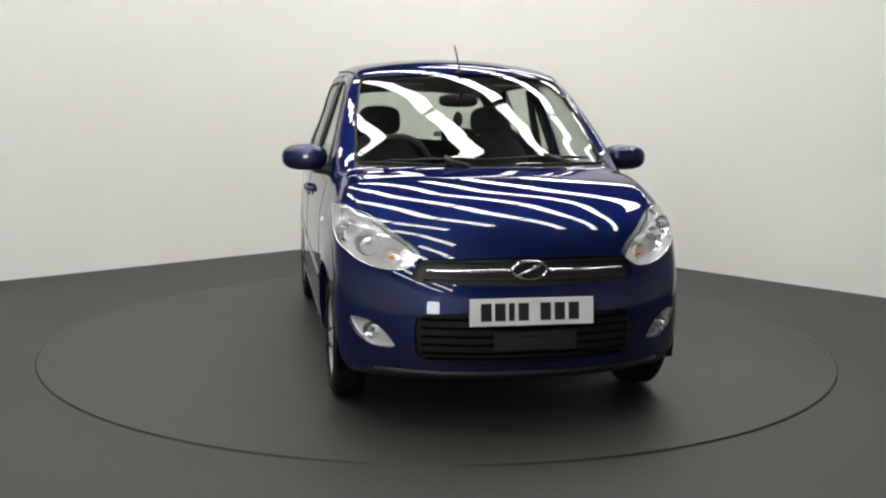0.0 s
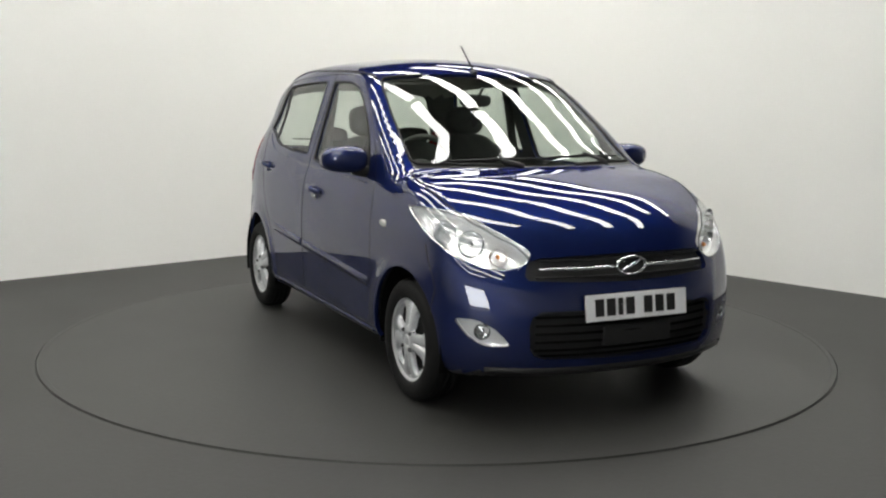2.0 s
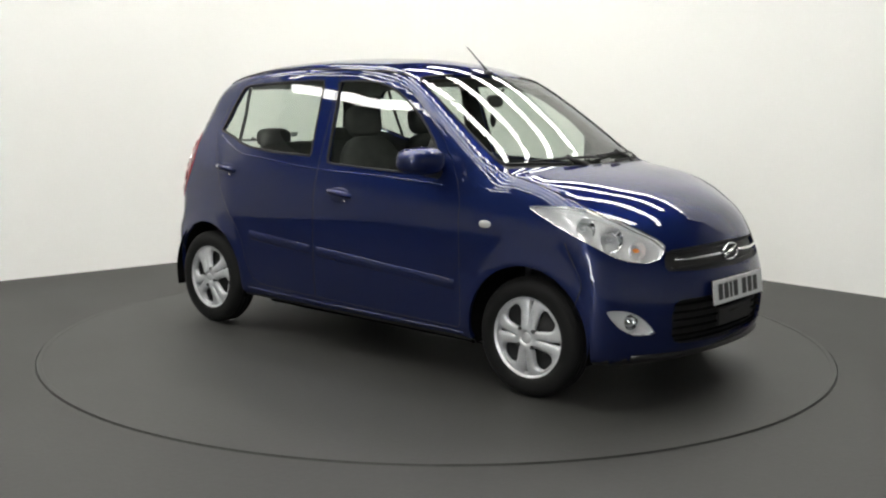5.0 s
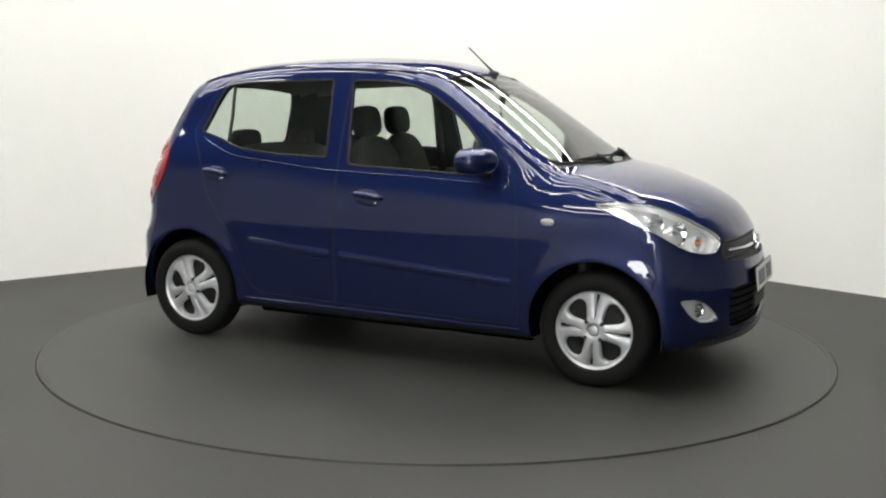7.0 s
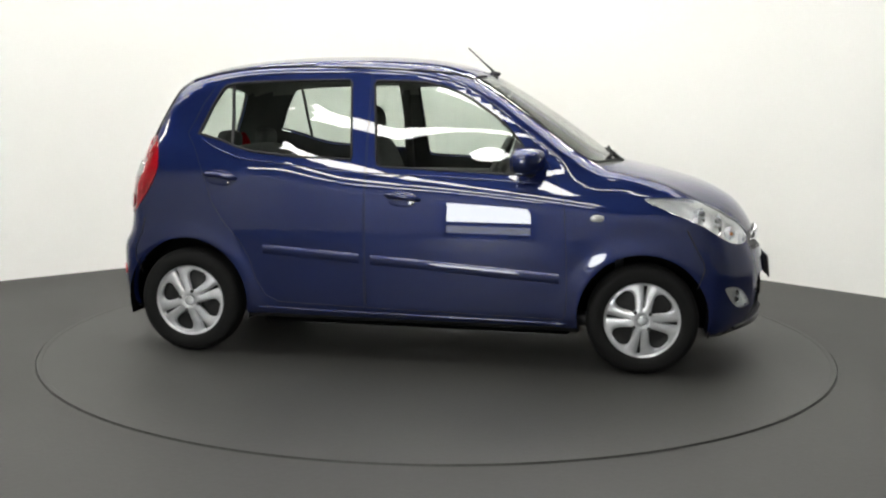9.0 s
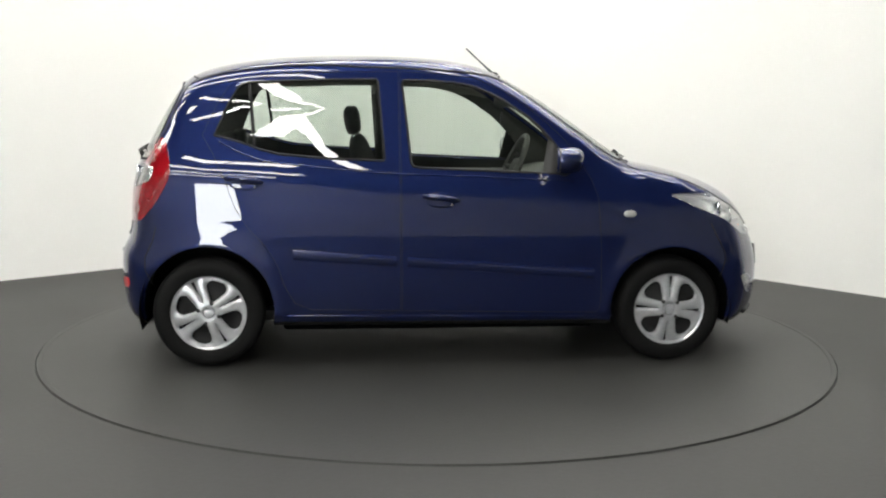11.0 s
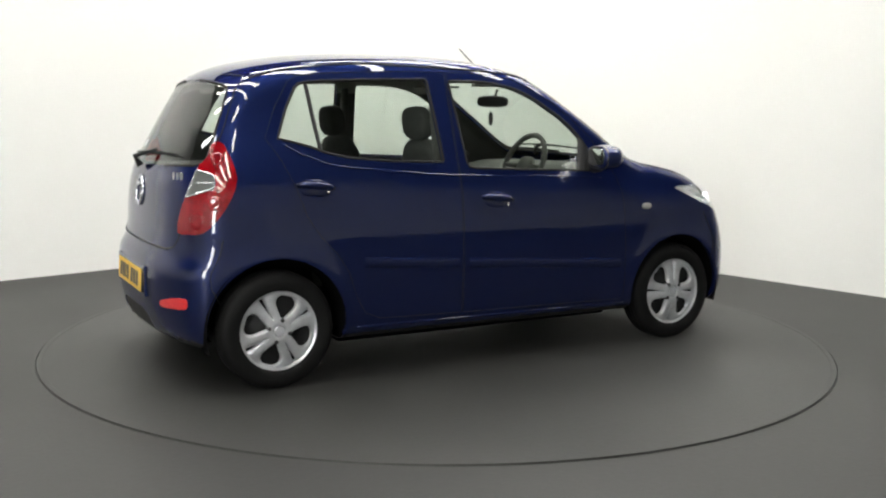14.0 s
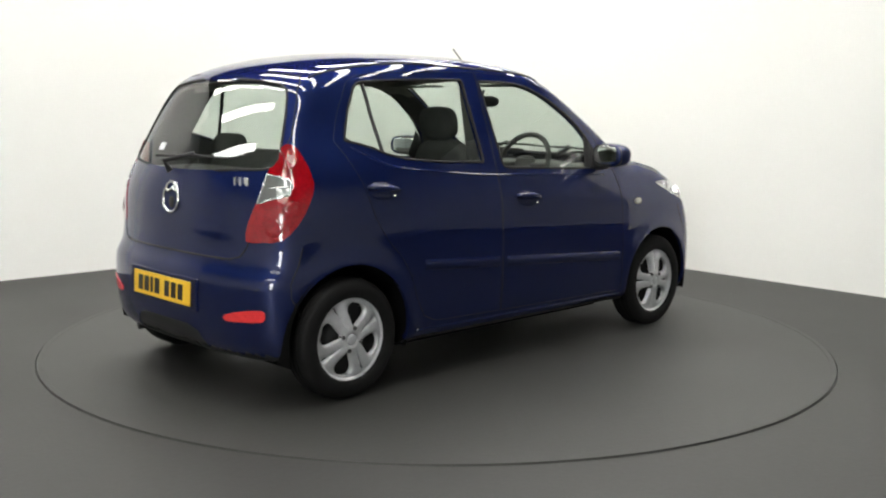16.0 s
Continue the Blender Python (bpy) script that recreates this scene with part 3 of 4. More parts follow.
DOOR_R = [(-0.224, 0.285), (-0.68, 0.296), (-0.76, 0.33), (-0.81, 0.42), (-0.845, 0.53), (-0.90, 0.62), (-0.985, 0.71), (-1.05, 0.81), (-1.10, 0.95), (-1.16, 1.08), (-1.215, 1.165), (-1.15, 1.31), (-1.075, 1.43), (-1.02, 1.458), (-0.85, 1.476), (-0.5, 1.49), (-0.232, 1.495), (-0.232, 1.2)]
VALANCE_P = [(0.05, 0.335), (-0.20, 0.332), (-0.27, 0.31), (-0.31, 0.26), (-0.335, 0.15), (0.05, 0.15)]
BUMPER_F = [(1.42, 0.1), (1.45, 0.45), (1.48, 0.54), (1.475, 0.58), (1.43, 0.66), (1.39, 0.735), (2.0, 0.735), (2.0, 0.1)]
BUMPER_R = [(-1.40, 0.1), (-1.46, 0.42), (-1.50, 0.50), (-1.50, 0.56), (-1.46, 0.64), (-1.44, 0.715), (-2.0, 0.715), (-2.0, 0.1)]


def arch(hx, r):
    return [(hx + r * math.cos(a), HUB_Z + 0.012 + r * math.sin(a)) for a in (2 * math.pi * i / 48 for i in range(48))]


IDS = ["body", "windscreen", "window_f", "window_r", "rear_window", "headlight", "fog", "tail", "rev", "reflector", "grille", "intake", "hood", "cowl",
       "tailgate", "door_f", "door_r", "bumper_f", "bumper_r", "arch", "underbody", "valance"]
ID = {n: i for i, n in enumerate(IDS)}


def cut_shell():
    """The half shell, cut, as vertex and face arrays for each panel."""
    p, rows, n = shell()
    bm = bmesh.new()
    layer = bm.faces.layers.int.new("panel")
    vs = [bm.verts.new(q) for q in p]
    for i in range(rows - 1):
        for j in range(n - 1):
            bm.faces.new((vs[i * n + j], vs[(i + 1) * n + j], vs[(i + 1) * n + j + 1], vs[i * n + j + 1]))
    bmesh.ops.remove_doubles(bm, verts=bm.verts, dist=2e-4)
    bmesh.ops.recalc_face_normals(bm, faces=bm.faces)
    bm.normal_update()
    probe = min(bm.faces, key=lambda f: (f.calc_center_median() - Vector((0, -0.79, 0.6))).length)
    if probe.normal.y > 0:
        bmesh.ops.reverse_faces(bm, faces=bm.faces)
        bm.normal_update()
    for name, hx, r in (("arch", HUB_F, 0.322), ("arch", HUB_R, 0.330)):
        cut(bm, layer, ID[name], arch(hx, r), SIDE, lambda c: c.y < -0.3, None)
    cut(bm, layer, ID["windscreen"], WINDSCREEN_P, SCREEN, lambda c: 0.1 < c.x < 1.075, 0.3)
    cut(bm, layer, ID["window_f"], SIDEGLASS_F, SIDE)
    cut(bm, layer, ID["window_r"], SIDEGLASS_R, SIDE)
    cut(bm, layer, ID["rear_window"], REARGLASS_P, REAR, lambda c: c.x < -1.2)
    cut(bm, layer, ID["headlight"], HEAD_P, FDIAG)
    cut(bm, layer, ID["fog"], FOG_P, FDIAG)
    cut(bm, layer, ID["rev"], REV_P, RDIAG)
    cut(bm, layer, ID["tail"], TAIL_P, RDIAG)
    cut(bm, layer, ID["reflector"], REFLECTOR_P, RDIAG)
    cut(bm, layer, ID["grille"], GRILLE_P, FRONT, lambda c: c.x > 1.4)
    cut(bm, layer, ID["intake"], INTAKE_P, FRONT, lambda c: c.x > 1.4)
    cut(bm, layer, ID["hood"], HOOD_P, TOP, lambda c: c.z > 0.70, 0.05)
    cut(bm, layer, ID["cowl"], COWL_P, TOP, lambda c: c.z > 0.85, 0.05)
    cut(bm, layer, ID["tailgate"], TAILGATE_P, REAR, lambda c: c.x < -1.1, 0.05)
    cut(bm, layer, ID["door_f"], DOOR_F, SIDE)
    cut(bm, layer, ID["door_r"], DOOR_R, SIDE)
    cut(bm, layer, ID["valance"], VALANCE_P, REAR, lambda c: c.x < -1.4, 0.0)
    cut(bm, layer, ID["bumper_f"], BUMPER_F, SIDE, None, None)
    cut(bm, layer, ID["bumper_r"], BUMPER_R, SIDE, None, None)
    for f in bm.faces:
        if f.normal.z < -0.6 and f.calc_center_median().z < 0.24 and f[layer] != ID["arch"]:
            f[layer] = ID["underbody"]
    bm.verts.index_update()
    groups = {k: [] for k in range(len(IDS))}
    for f in bm.faces:
        groups[f[layer]].append([v.index for v in f.verts])
    pts = np.array([v.co[:] for v in bm.verts])
    bm.free()
    return pts, groups


def panel(name, pts, faces, mat, parent, mirror="", label="", off=0.0, flange=0.0, flip=False, back=None):
    """A panel of the shell as one mesh. mirror: '' the right side, 'left' its mirror image, 'both' joined across the middle.
    flange: its edge turned inwards by so much; off: moved along the surface normal."""
    idx = sorted({i for f in faces for i in f})
    new_of = {j: i for i, j in enumerate(idx)}
    v = pts[idx].copy()
    v[np.abs(v[:, 1]) < 2e-4, 1] = 0
    nr = body_normal(v)
    nr[v[:, 1] == 0, 1] = 0
    nr /= np.linalg.norm(nr, axis=1, keepdims=True)
    fs = [[new_of[i] for i in f] for f in faces]
    if mirror:
        w, wn = v * (1, -1, 1), nr * (1, -1, 1)
        gs = [f[::-1] for f in fs]
        if mirror == "left":
            v, nr, fs = w, wn, gs
        else:
            k = len(v)
            ref = [i if v[i, 1] == 0 else k + i for i in range(k)]
            v, nr = np.concatenate([v, w]), np.concatenate([nr, wn])
            fs = fs + [[ref[i] for i in f] for f in gs]
    smooth = len(fs)
    v = v + nr * off
    if flip:
        fs, nr = [f[::-1] for f in fs], -nr
    if flange:
        edge = {}
        for f in fs:
            for a, b in zip(f, f[1:] + f[:1]):
                edge[(a, b)] = 1
        rim = [(a, b) for a, b in edge if (b, a) not in edge and not (v[a, 1] == 0 and v[b, 1] == 0)]
        ends = sorted({i for e in rim for i in e})
        at = {j: len(v) + i for i, j in enumerate(ends)}
        v = np.concatenate([v, v[ends] - nr[ends] * flange])
        fs = fs + [[b, a, at[a], at[b]] for a, b in rim]
        nr = np.concatenate([nr, nr[ends]])
    me = bpy.data.meshes.new(name)
    me.from_pydata(v.tolist(), [], fs)
    me.materials.append(mat)
    if back:
        me.materials.append(back)
        for f in me.polygons[smooth:]:
            f.material_index = 1
    me.shade_smooth()
    norms = []
    for i, f in enumerate(me.polygons):
        norms += [tuple(nr[k]) for k in f.vertices] if i < smooth else [tuple(f.normal)] * len(f.vertices)
    me.normals_split_custom_set(norms)
    ob = new(name, me)
    ob.parent = parent
    if label:
        ob["label"] = label
    return ob


def on_surface(pts2, view, far=2.6):
    a, b, d = (np.array(q, float) for q in view)
    o = np.array([a * p[0] + b * p[1] + d * far for p in pts2])
    return cast(o, np.broadcast_to(-d, o.shape), 0.2, 2.6, 260)


def dense(poly, gap=0.02, closed=False):
    out = []
    pairs = list(zip(poly, poly[1:])) + ([(poly[-1], poly[0])] if closed else [])
    for p, q in pairs:
        k = max(1, int(math.dist(p, q) / gap))
        out += [(p[0] + (q[0] - p[0]) * i / k, p[1] + (q[1] - p[1]) * i / k) for i in range(k)]
    return out if closed else out + [poly[-1]]


def seam(name, poly, view, parent, mat, r=0.0024, closed=False, sides=(1, -1), lift=0.0, label="", n=6, ok=None):
    """A bead along a line on the body, on both sides."""
    p = on_surface(dense(poly, 0.02, closed), view)
    p = p[~np.isnan(p).any(1)]
    if ok is not None:
        p = p[[bool(ok(q)) for q in p]]
    if lift:
        p = p + body_normal(p) * lift
    for s in sides:
        part(name, tube([(q[0], q[1] * s, q[2]) for q in p], r, n, closed=closed), mat, parent, label, smooth=True)


def car_wheel(parent, x, side, turn):
    """A wheel with tyre, silver cover with four wide and four narrow openings, cap and nuts. Its outer face looks along -y."""
    w = new("wheel")
    w.parent = parent
    prof = [(0.183, 0.055), (0.190, 0.070), (0.205, 0.078), (0.228, 0.080), (0.246, 0.078), (0.262, 0.070), (0.272, 0.058), (0.2765, 0.045)]
    for h in (0.030, 0.0, -0.030):
        prof += [(0.278, h + 0.012), (0.278, h + 0.006), (0.271, h + 0.004), (0.271, h - 0.004), (0.278, h - 0.006), (0.278, h - 0.012)]
    prof += [(0.2765, -0.045), (0.262, -0.070), (0.228, -0.080), (0.183, -0.060)]
    part("tyre", lathe(prof, 72), TYRE, w, smooth=True)
    part("rim", lathe([(0.178, 0.058), (0.190, 0.068), (0.199, 0.071), (0.203, 0.068), (0.202, 0.060), (0.190, 0.056), (0.184, 0.052)], 72), ALLOY, w, smooth=True)
    bm = bmesh.new()
    rs = [0.028, 0.045, 0.062, 0.074, 0.084, 0.095, 0.11, 0.125, 0.14, 0.152, 0.160, 0.167, 0.174, 0.181, 0.188]

    def dish(r, u):
        return 0.060 + 0.016 * math.cos(min(r / 0.19, 1) * math.pi * 0.62) - 0.005 * abs(u) ** 2.5 * (0 if r < 0.07 else 1)
    grid = []
    for r in rs:
        wide = radians(float(np.interp(r, (0.062, 0.084, 0.11, 0.125, 0.14, 0.152, 0.160, 0.167), (9, 16, 20.5, 22, 21.5, 19, 15.5, 10))))
        slot = radians(1.0 + 2.4 * min(max((r - 0.074) / 0.09, 0), 1))
        row = []
        for q in range(4):
            c = q * math.pi / 2
            span = math.pi / 4 - wide
            marks = [c - math.pi / 4 + wide * t for t in (0, 1 / 3, 2 / 3)] + [c - span + (span - slot) * t for t in (0, 0.25, 0.5, 0.75)] + [c - slot, c] \
                + [c + slot + (span - slot) * t for t in (0, 0.25, 0.5, 0.75)] + [c + span + wide * t for t in (0, 1 / 3, 2 / 3)]
            us = [0, 0, 0] + [1, 0.5, 0, 0.5] + [1, 1] + [1, 0.5, 0, 0.5] + [1, 0, 0]
            for a, u in zip(marks, us):
                row.append(bm.verts.new((r * math.sin(a), -dish(r, u), r * math.cos(a))))
        grid.append(row)
    per = len(grid[0]) // 4
    for i in range(len(rs) - 1):
        mid = (rs[i] + rs[i + 1]) / 2
        for j in range(per * 4):
            k = j % per
            if 0.063 < mid < 0.167 and (k < 3 or k >= 13):
                continue
            if 0.063 < mid < 0.174 and k in (7, 8):
                continue
            j2 = (j + 1) % (per * 4)
            bm.faces.new((grid[i][j], grid[i][j2], grid[i + 1][j2], grid[i + 1][j]))
    bmesh.ops.delete(bm, geom=[v for v in bm.verts if not v.link_faces], context="VERTS")
    rim = [e for e in bm.edges if e.is_boundary]
    r = bmesh.ops.extrude_edge_only(bm, edges=rim)
    for g in r["geom"]:
        if isinstance(g, bmesh.types.BMVert):
            g.co.y += 0.022
    bmesh.ops.recalc_face_normals(bm, faces=bm.faces)
    cov = part("wheel_cover", bm, ALLOY, w, smooth=True)
    cov.rotation_euler = (0, radians(turn), 0)
    part("cap", lathe([(0.0, 0.0775), (0.020, 0.077), (0.024, 0.0755), (0.026, 0.066)], 32), ALLOY, cov, smooth=True)
    for q in range(4):
        a = math.pi / 4 + q * math.pi / 2
        bm = lathe([(0.0, 0.082), (0.008, 0.082), (0.011, 0.077), (0.0115, 0.055)], 6)
        nut = part("wheel_nut", bm, STEEL, cov)
        nut.location = (0.053 * math.sin(a), 0, 0.053 * math.cos(a))
    # drum widened into a black dish, so the cover's openings look deep in shade
    part("drum_backing", lathe([(0.0, 0.030), (0.10, 0.028), (0.106, 0.018), (0.150, 0.014), (0.182, 0.020), (0.190, 0.054)], 40), RUBBER, w, smooth=True)
    w.matrix_basis = Matrix.Translation((x, side * 0.695, HUB_Z)) @ Matrix.Rotation(0 if side < 0 else math.pi, 4, "Z")
    return w


def blob(bm, c, size, power=2.5, nu=32, nv=20, m=None):
    """A rounded block: a superellipsoid of those half sizes."""
    def sp(v, e):
        return math.copysign(abs(v) ** e, v)
    e = 2 / power
    rows = []
    for i in range(nv + 1):
        a = -math.pi / 2 + math.pi * i / nv
        rows.append([bm.verts.new(Vector((sp(math.cos(a), e) * sp(math.cos(b), e) * size[0], sp(math.cos(a), e) * sp(math.sin(b), e) * size[1], sp(math.sin(a), e) * size[2])))
                     for b in (2 * math.pi * j / nu for j in range(nu))])
    fresh = [v for r in rows for v in r]
    for a, b in zip(rows, rows[1:]):
        for j in range(nu):
            bm.faces.new((a[j], a[(j + 1) % nu], b[(j + 1) % nu], b[j]))
    mm = Matrix.Translation(c) @ (m or Matrix())
    for v in fresh:
        v.co = mm @ v.co
    bmesh.ops.remove_doubles(bm, verts=fresh, dist=1e-5)
    return bm


def wing_mirror(parent, side):
    w = new("wing_mirror")
    w.parent = parent
    bm = bmesh.new()
    blob(bm, (0, 0, 0), (0.085, 0.114, 0.070), 2.7)
    for v in bm.verts:
        if v.co.x < -0.045:
            v.co.x = -0.045
        t = (v.co.y + 0.125) / 0.25
        v.co.z *= 0.82 + 0.2 * t if v.co.z > 0 else 0.9 + 0.1 * t
        v.co.x += 0.03 * (t - 0.5)
    part("shell", bm, PAINT, w, smooth=True)
    bm = bmesh.new()
    blob(bm, (-0.042, 0.0, -0.002), (0.010, 0.112, 0.062), 3.0, 28, 12)
    part("bezel", bm, TRIM, w, "black plastic bezel", smooth=True)
    bm = bmesh.new()
    blob(bm, (-0.050, 0.0, 0.0), (0.006, 0.099, 0.048), 3.2, 28, 12)
    part("mirror_glass", bm, MIRROR, w, "silver mirror glass", smooth=True)
    bm = tube([(0.0, 0.05, -0.045), (-0.005, 0.12, -0.062), (-0.01, 0.185, -0.06)], [0.034, 0.03, 0.034], 14)
    part("arm", bm, TRIM, w, "black plastic arm", smooth=True)
    m = Matrix.Translation((0.605, -0.850, 1.062)) @ Matrix.Rotation(radians(-8), 4, "Z")
    if side > 0:
        m = Matrix.Diagonal((1, -1, 1, 1)) @ m
    w.matrix_basis = m
    return w


def door_handle(parent, x, z, side, m_side):
    """A pull handle over a shallow cup, laid on the door skin."""
    h = new("door_handle")
    h.parent = parent
    p = on_surface([(x, z)], SIDE)[0]
    nrm = body_normal(p[None])[0]
    bm = bmesh.new()
    blob(bm, (0, 0.004, 0), (0.085, 0.007, 0.042), 2.4, 36, 14)
    part("cup", bm, PAINT, h, "shaded recessed cup", smooth=True)
    bm = tube([(-0.088, -0.004, 0.010), (-0.06, -0.022, 0.012), (0.0, -0.029, 0.011), (0.06, -0.024, 0.008), (0.092, -0.006, 0.004)], [0.011, 0.015, 0.016, 0.015, 0.010], 12)
    part("pull", bm, PAINT, h, smooth=True)
    bm = tube([(0.052, -0.012, -0.020), (0.062, -0.012, -0.020)], 0.008, 10)
    part("lock", bm, CHROME, h, "small chrome lock", smooth=True)
    rot = Vector((0, -1, 0)).rotation_difference(Vector(nrm)).to_matrix().to_4x4()
    m = Matrix.Translation(p) @ rot @ Matrix.Rotation(radians(4), 4, "Y")
    h.matrix_basis = m if side < 0 else Matrix.Diagonal((1, -1, 1, 1)) @ m
    return h


def strip_patch(name, rows2, view, parent, mat, lift, side, label="", flange=0.01):
    """A raised strip on the skin from a grid of 2D points: rows of equal length."""
    k = len(rows2[0])
    flat = [q for r in rows2 for q in r]
    p = on_surface(flat, view)
    nr = body_normal(p)
    ends = np.array([[lift if 0 < i < len(rows2) - 1 else 0.0005] * k for i in range(len(rows2))]).ravel()
    p = p + nr * ends[:, None]
    p[:, 1] *= side
    bm = bmesh.new()
    vs = [bm.verts.new(q) for q in p]
    for i in range(len(rows2) - 1):
        for j in range(k - 1):
            bm.faces.new((vs[i * k + j], vs[i * k + j + 1], vs[(i + 1) * k + j + 1], vs[(i + 1) * k + j]))
    bmesh.ops.recalc_face_normals(bm, faces=bm.faces)
    return part(name, bm, mat, parent, label, smooth=True)


def licence_plate(parent, centre, normal_yaw, tilt, mat, name):
    t = new(name)
    t.parent = parent
    part("backing", box(-0.004, -0.262, -0.0575, 0.003, 0.262, 0.0575, 0.002), TRIM, t)
    part("sheet", box(0.0, -0.26, -0.0555, 0.006, 0.26, 0.0555, 0.002), mat, t)
    for y in (-0.192, -0.134, -0.086, -0.036, 0.056, 0.116, 0.176):
        w = 0.012 if y == -0.086 else 0.022
        part("bar", box(0.0055, y - w, -0.036, 0.0072, y + w, 0.036, 0.0), INK, t)
    t.matrix_basis = Matrix.Translation(centre) @ Matrix.Rotation(radians(normal_yaw), 4, "Z") @ Matrix.Rotation(radians(tilt), 4, "Y")
    return t


def lamp_unit(parent, pts, groups, side):
    """A headlight: clear lens over a silver housing with two reflector bowls, bulbs and an amber indicator."""
    mir = "left" if side > 0 else ""
    h = new("headlight")
    h.parent = parent
    panel("lens", pts, groups[ID["headlight"]], LENS, h, mir, "clear plastic lens")
    panel("housing", pts, groups[ID["headlight"]], BOWL, h, mir, "bright silver housing", off=-0.045, flange=-0.044)
    seam("bezel", HEAD_P, FDIAG, h, CHROME, 0.005, True, (1,) if side < 0 else (-1,), -0.006, "chrome edge")
    for s, z, r, mat in ((0.52, 0.812, 0.050, CHROME), (0.645, 0.765, 0.056, CHROME), (0.765, 0.712, 0.040, BOWL)):
        p = on_surface([(s, z)], FDIAG)[0]
        d = Vector((0.90, -0.42, 0.05)).normalized()
        c = Vector(p) - Vector(body_normal(p[None])[0]) * 0.030
        rot = Vector((0, -1, 0)).rotation_difference(d).to_matrix().to_4x4()
        flip = Matrix.Diagonal((1, 1 if side < 0 else -1, 1, 1))
        bm = lathe([(r, 0.012), (r * 0.97, 0.010), (r * 0.8, -0.014), (r * 0.5, -0.030), (0.012, -0.036)], 32)
        b = part("reflector_bowl", bm, mat, h, smooth=True)
        b.matrix_basis = flip @ Matrix.Translation(c) @ rot
        bm = bmesh.new()
        blob(bm, (0, 0.008, 0), (0.011, 0.024, 0.011), 2.0, 14, 10)
        q = part("bulb", bm, AMBER if r == 0.040 else LENSBULB, h, "amber bulb" if r == 0.040 else "", smooth=True)
        q.matrix_basis = flip @ Matrix.Translation(c) @ rot
    return h


LENSBULB = material("frosted_bulb", (0.6, 0.62, 0.62), 0.15, 0.2, 1.0)


def tail_lamp(parent, pts, groups, side):
    mir = "left" if side > 0 else ""
    t = new("tail_lamp")
    t.parent = parent
    panel("red_lens", pts, groups[ID["tail"]], RED, t, mir, "glossy red lens", off=0.004, flange=0.02)
    panel("reversing_lens", pts, groups[ID["rev"]], REVLENS, t, mir, "smoky clear reversing lens", off=0.003, flange=0.02)
    one = (1,) if side < 0 else (-1,)
    seam("divider", REV_P, RDIAG, t, CHROME, 0.0035, True, one, 0.004, "silver edge")
    seam("divider", [(-0.640, 0.965), (-0.545, 0.972)], RDIAG, t, CHROME, 0.003, False, one, 0.003)
    seam("rib", [(-0.60, 1.13), (-0.545, 1.03)], RDIAG, t, REDDARK, 0.004, False, one, 0.005)
    for s, z, r in ((-0.61, 0.80, 0.040), (-0.53, 0.88, 0.034), (-0.55, 1.075, 0.032)):
        p = on_surface([(s, z)], RDIAG)[0]
        n = Vector(body_normal(p[None])[0])
        b = part("lamp_chamber", lathe([(r, 0.0042), (r * 0.92, 0.0062), (r * 0.5, 0.0056), (0.0, 0.0048)], 28), RED, t, "round red chamber", smooth=True)
        m = Matrix.Translation(p) @ Vector((0, -1, 0)).rotation_difference(n).to_matrix().to_4x4()
        b.matrix_basis = m if side < 0 else Matrix.Diagonal((1, -1, 1, 1)) @ m
    return t


def seat(parent, x, y, name="front_seat"):
    """A front seat: cushion, backrest and a headrest on two posts."""
    s = new(name)
    s.parent = parent
    bm = bmesh.new()
    blob(bm, (x + 0.26, y, 0.52), (0.26, 0.24, 0.10), 3.2)
    part("cushion", bm, FABRIC, s, smooth=True)
    bm = bmesh.new()
    blob(bm, (x, y, 0.84), (0.075, 0.235, 0.32), 3.0, m=Matrix.Rotation(radians(-14), 4, "Y"))
    part("backrest", bm, FABRIC, s, smooth=True)
    bm = bmesh.new()
    blob(bm, (x - 0.10, y, 1.232), (0.05, 0.125, 0.088), 3.0, m=Matrix.Rotation(radians(-8), 4, "Y"))
    part("headrest", bm, FABRIC, s, smooth=True)
    for d in (-0.055, 0.055):
        part("post", tube([(x - 0.07, y + d, 1.08), (x - 0.098, y + d, 1.2)], 0.006, 8), CHROME, s, smooth=True)
    return s


